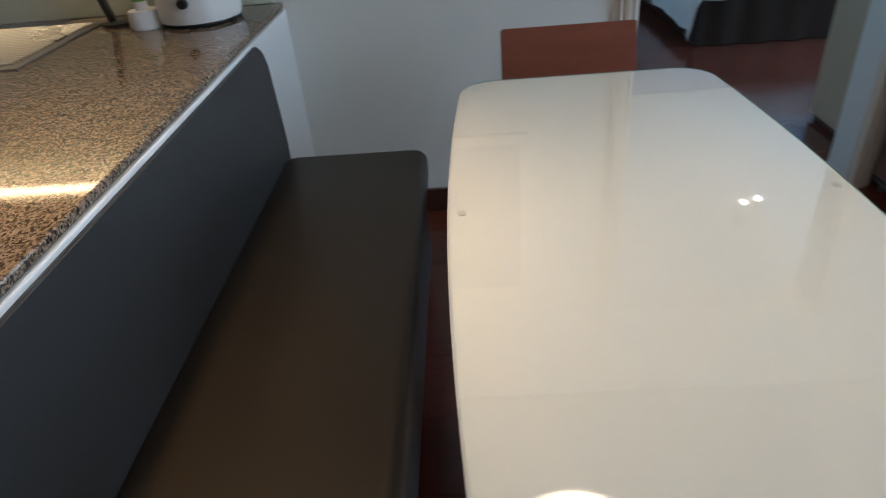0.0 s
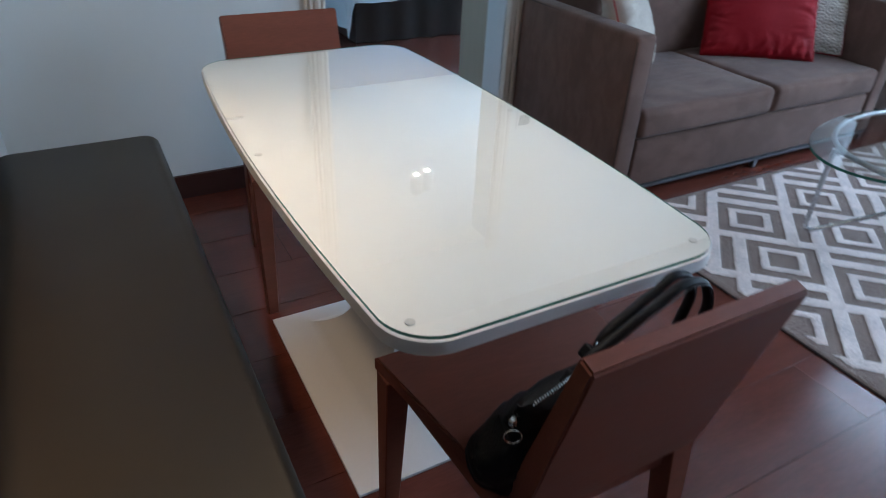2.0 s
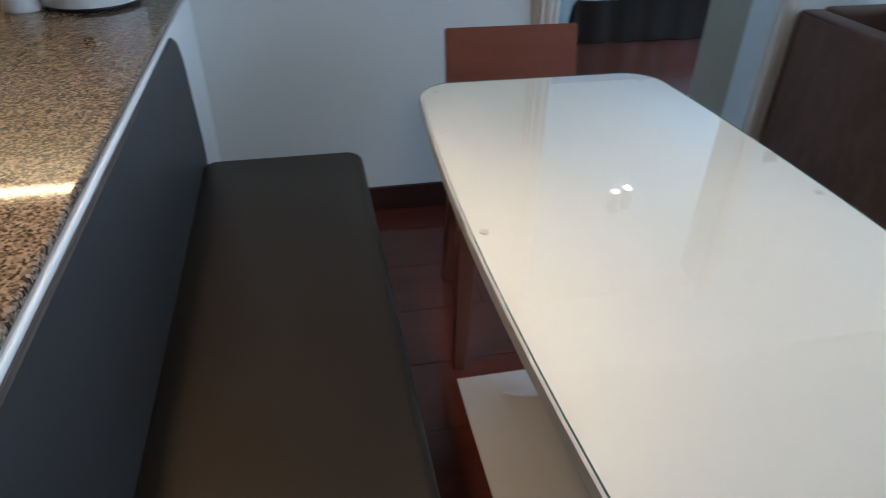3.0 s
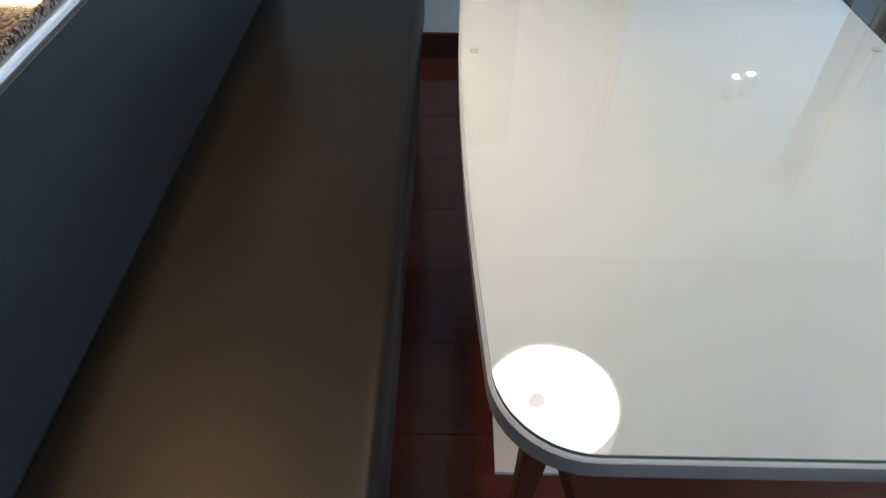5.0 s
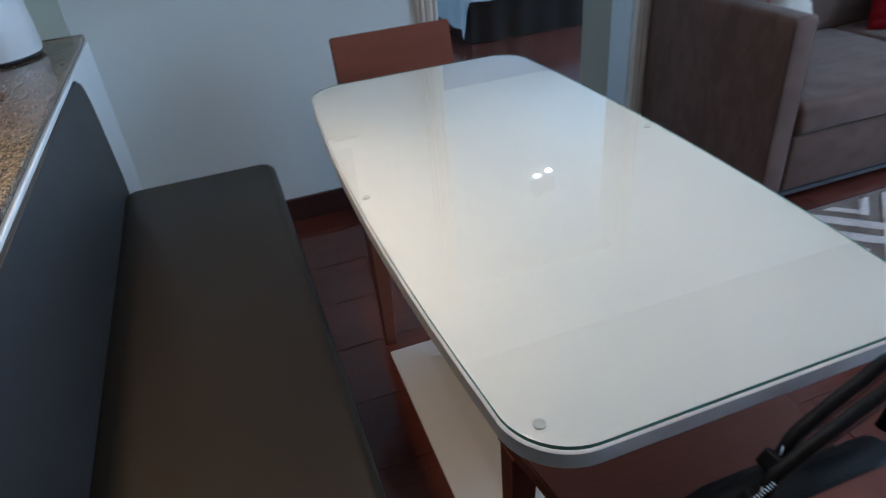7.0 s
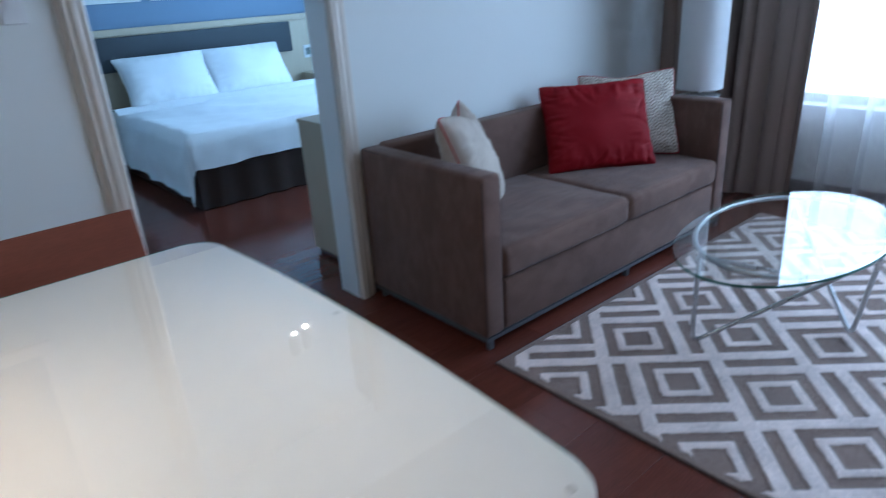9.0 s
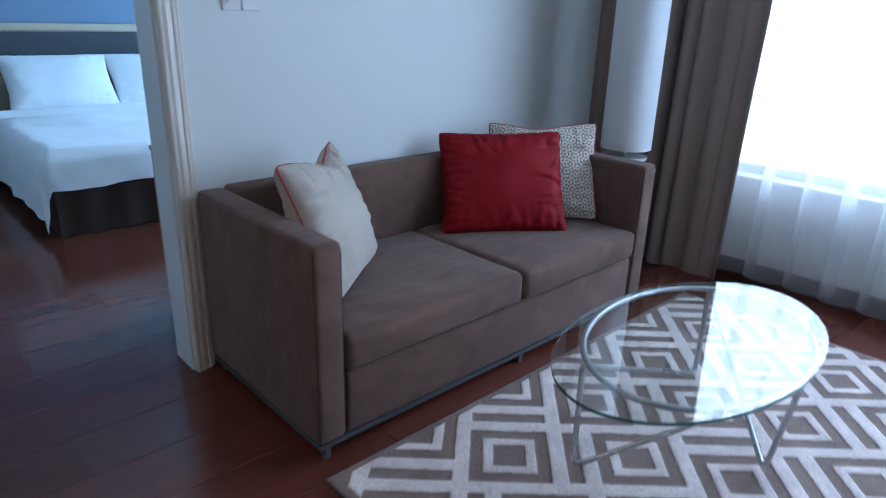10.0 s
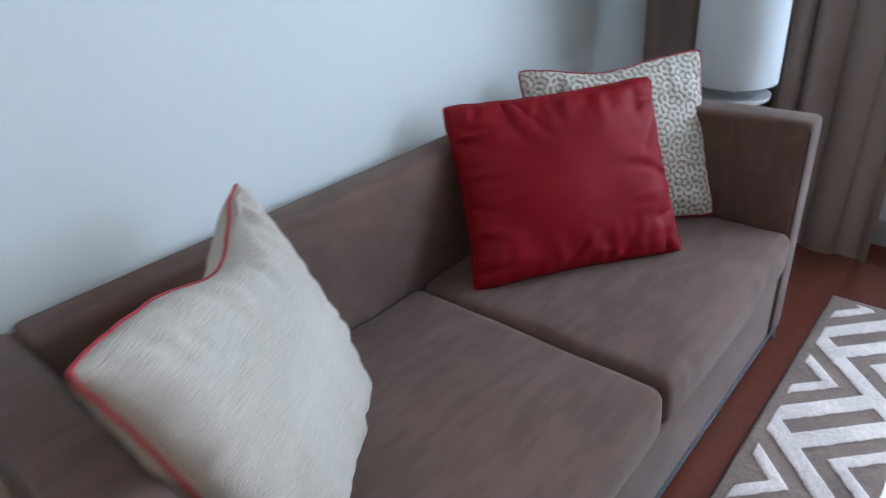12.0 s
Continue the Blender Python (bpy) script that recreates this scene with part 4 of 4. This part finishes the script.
# ---------------------------------------------------------------- kitchen things
# Ring for the added warm lamp above the bench, also never in view
kl = thing("ceiling_downlight", "ring round the unseen warm lamp added for the bench glow", "lamp", pose(-0.9, 1.45, 2.59))
part("bezel", lathe([(0.135, 0.0), (0.155, 0.0), (0.155, 0.01), (0.135, 0.01)], 32, loop=True), M_PLASTIC, kl)
kc = thing("wall_cabinet", "kitchen wall cabinet with a warm light strip below", "cabinet")
part("body", box(-2.4, 2.45, 1.47, -0.75, YW - 0.015, 2.2), M_OAK, kc)
part("light_strip", box(-2.3, 2.73, 1.455, -0.9, 2.76, 1.469), M_LED, kc, "warm glowing light strip")
kt = thing("rice_cooker", "white rounded rice cooker with a dark knob", "appliance", pose(-0.845, 2.66, 0.853))
part("foot", lathe([(0.0001, 0.0), (0.118, 0.0), (0.122, 0.006), (0.12, 0.012), (0.0001, 0.012)], 40), M_DARKPLASTIC, kt, smooth=True)
part("body", lathe([(0.0001, 0.012), (0.128, 0.012), (0.131, 0.03), (0.125, 0.16), (0.11, 0.2), (0.06, 0.222), (0.0001, 0.226)], 48), M_PLASTIC, kt, smooth=True)
part("knob", turned(lathe([(0.0001, 0.0), (0.016, 0.0), (0.014, 0.016), (0.0001, 0.018)], 20), pose(0.0, -0.127, 0.075, 90, 0, 0)), M_DARKPLASTIC, kt, smooth=True)
cu = thing("utensil_cup", "small white cup with green-lidded bottles", "cup", pose(-1.005, 2.6, 0.853))
part("body", lathe([(0.0001, 0.0), (0.045, 0.0), (0.05, 0.01), (0.044, 0.055), (0.0001, 0.055)], 28), M_PLASTIC, cu, smooth=True)
part("bottle", turned(lathe([(0.0001, 0.0), (0.02, 0.0), (0.02, 0.05), (0.009, 0.062), (0.0001, 0.062)], 18), Matrix.Translation((0, 0, 0.055))), M_PLASTIC, cu, smooth=True)
part("lid", turned(lathe([(0.0001, 0.0), (0.022, 0.0), (0.022, 0.007), (0.0001, 0.008)], 18), Matrix.Translation((0, 0, 0.082))), mat("green_cap", (0.1, 0.4, 0.05), 0.4), cu, "green cap")
kb = thing("kettle_base", "dark round kettle base on the worktop", "kettle", pose(-1.13, 2.68, 0.853))
part("base", lathe([(0.0001, 0.0), (0.055, 0.0), (0.055, 0.01), (0.0001, 0.012)], 28), M_DARKPLASTIC, kb, smooth=True)
part("body", turned(box(-0.012, -0.012, 0.0, 0.012, 0.012, 0.2, 0.006), pose(-0.02, 0, 0.01, 0, -12, 0)), M_DARKPLASTIC, kb)
sk = thing("drainer", "ribbed stainless sink drainer", "sink", pose(-1.29, 2.46, 0.853))
part("tray", box(-0.32, -0.25, 0.0, 0.085, 0.26, 0.004), M_RAIL, sk)
for k in range(22):
    part("rib", tube([(-0.3, -0.205 + 0.021 * k, 0.004), (0.055, -0.205 + 0.021 * k, 0.004)], 0.006, 10), M_STEEL, sk, smooth=True)


# ---------------------------------------------------------------- handbag on the chair
def handbag():
    hb2 = thing("handbag", "black leather handbag leaning on the chair back", "handbag", pose(0.275, 0.77, 0.478))
    n, rows = 48, 26
    bm = bmesh.new()
    rings = []
    for j in range(rows + 1):
        v = j / rows
        w = 0.195 * (1 - 0.16 * v ** 1.5) * (0.93 + 0.07 * math.sin(math.pi * min(1, v * 1.4 + 0.15)))
        d = 0.062 * (1 - v) ** 0.5 + 0.014
        ring = []
        for i in range(n):
            a = 2 * math.pi * i / n
            c, q = math.cos(a), math.sin(a)
            x = w * abs(c) ** 0.5 * (1 if c > 0 else -1)
            y = d * abs(q) ** 0.75 * (1 if q > 0 else -1) - 0.055 * v
            k = 0.014 * noise.noise((x * 11, y * 11, v * 4)) + 0.008 * noise.noise((x * 30, v * 9, y * 20)) + 0.005 * noise.noise((x * 70, v * 20, 4))
            ring.append(bm.verts.new((x + k, y + (k if y > -0.05 * v else abs(k)), 0.002 + v * 0.2 + v * 0.01 * noise.noise((x * 9, v * 3, 1)) - 0.03 * v * (x / 0.19) ** 2)))
        rings.append(ring)
    for a, b in zip(rings, rings[1:]):
        for i in range(n):
            bm.faces.new((a[i], a[(i + 1) % n], b[(i + 1) % n], b[i]))
    bm.faces.new(rings[0])
    bm.faces.new(rings[-1])
    part("body", bm, M_BAG, hb2, smooth=True)
    for q in (0, 1):
        y = -0.05 + 0.034 * q
        pts = [(-0.075 + 0.06 * q, y - 0.01, 0.185), (-0.05 + 0.06 * q, y, 0.226), (0.06 + 0.03 * q, y + 0.005, 0.272 - 0.012 * q), (0.135 + 0.012 * q, y + 0.008, 0.3 - 0.014 * q), (0.178 + 0.006 * q, y + 0.008, 0.29 - 0.01 * q), (0.187, y, 0.25), (0.17, y, 0.17)]
        bm = tube(arc(pts, 0.045, 7), 0.0062, 10)
        for v in bm.verts:
            v.co.y = y + 0.003 + (v.co.y - y - 0.003) * 1.35
            v.co.z += 0.003 * noise.noise((v.co.x * 30, q, 2))
        handle = part("handle", bm, M_BAG, hb2, "black leather carrying handle", smooth=True)
        part("stitching", tube([(p.x, p.y - 0.011, p.z + 0.001) for p in arc(pts, 0.045, 7)], 0.0011, 5), M_BAGSEAM, handle, smooth=True)
        bx, bz = -0.062 + 0.06 * q, 0.212
        ring = [(bx + 0.013 * math.cos(t), y - 0.006 + 0.009 * math.cos(t), bz + 0.008 * math.sin(t)) for t in [2 * math.pi * k / 18 for k in range(18)]]
        part("buckle", tube(ring, 0.0016, 6, closed=True), M_CHROME, hb2, "nickel strap ring", smooth=True)
        part("strap_loop", turned(box(-0.011, -0.012, -0.02, 0.011, 0.012, 0.003, 0.004), pose(bx - 0.008, y - 0.008, bz, 0, 40, 0)), M_BAG, hb2)
    # open zip: two rows of teeth running together at the pull
    for lane in ((-0.165, -0.052, 0.168, -0.055, -0.062, 0.232), (-0.165, -0.052, 0.164, -0.05, -0.048, 0.196)):
        a0, b0 = Vector(lane[:3]), Vector(lane[3:])
        row_bm = bmesh.new()
        for k in range(34):
            f = k / 33
            c = a0.lerp(b0, f) + Vector((0, -0.006 * math.sin(math.pi * f), 0.006 * math.sin(math.pi * f)))
            box(c.x - 0.0011, c.y - 0.0026, c.z - 0.0018, c.x + 0.0011, c.y + 0.0026, c.z + 0.0018, bm=row_bm)
        part("zip_teeth", row_bm, M_CHROME, hb2, "nickel zip teeth")
    part("zip_slider", box(-0.172, -0.06, 0.158, -0.161, -0.05, 0.17, 0.002, 1), M_CHROME, hb2, "nickel zip slider")
    part("zip_ring", tube([(-0.17 + 0.011 * math.cos(t), -0.064 - 0.006 * math.cos(t), 0.146 + 0.0125 * math.sin(t)) for t in [2 * math.pi * k / 20 for k in range(20)]], 0.0011, 6, closed=True), M_CHROME, hb2, "nickel zip pull ring", smooth=True)
    return hb2


handbag()

# ---------------------------------------------------------------- floor boards
fb = tagged(new("floor_boards"), "dark red-brown polished wooden floor boards", "floor", kind="structure")
BW, BL = 0.24, 1.2
plank = bmesh.new()
box(0, 0, -0.006, BL - 0.0008, BW - 0.0008, 0, bm=plank)
bmesh.ops.bevel(plank, geom=[e for e in plank.edges if all(v.co.z > -0.001 for v in e.verts)], offset=0.0007, segments=1, affect="EDGES")
pm = bpy.data.meshes.new("floor_board")
bmesh.ops.recalc_face_normals(plank, faces=plank.faces)
plank.to_mesh(pm)
plank.free()
pm.materials.append(M_FLOOR)
row = 0
y = -2.85
while y < 6.95:
    x = -1.0 - (row * 0.4) % BL
    while x < XW:
        if -0.8 < x + BL and y > -1.2:
            o = new("floor_board", pm)
            o.location = (x, y, 0)
            o.scale.x = min(1.0, (XW - x) / BL)
            o.parent = fb
        x += BL
    y += BW
    row += 1
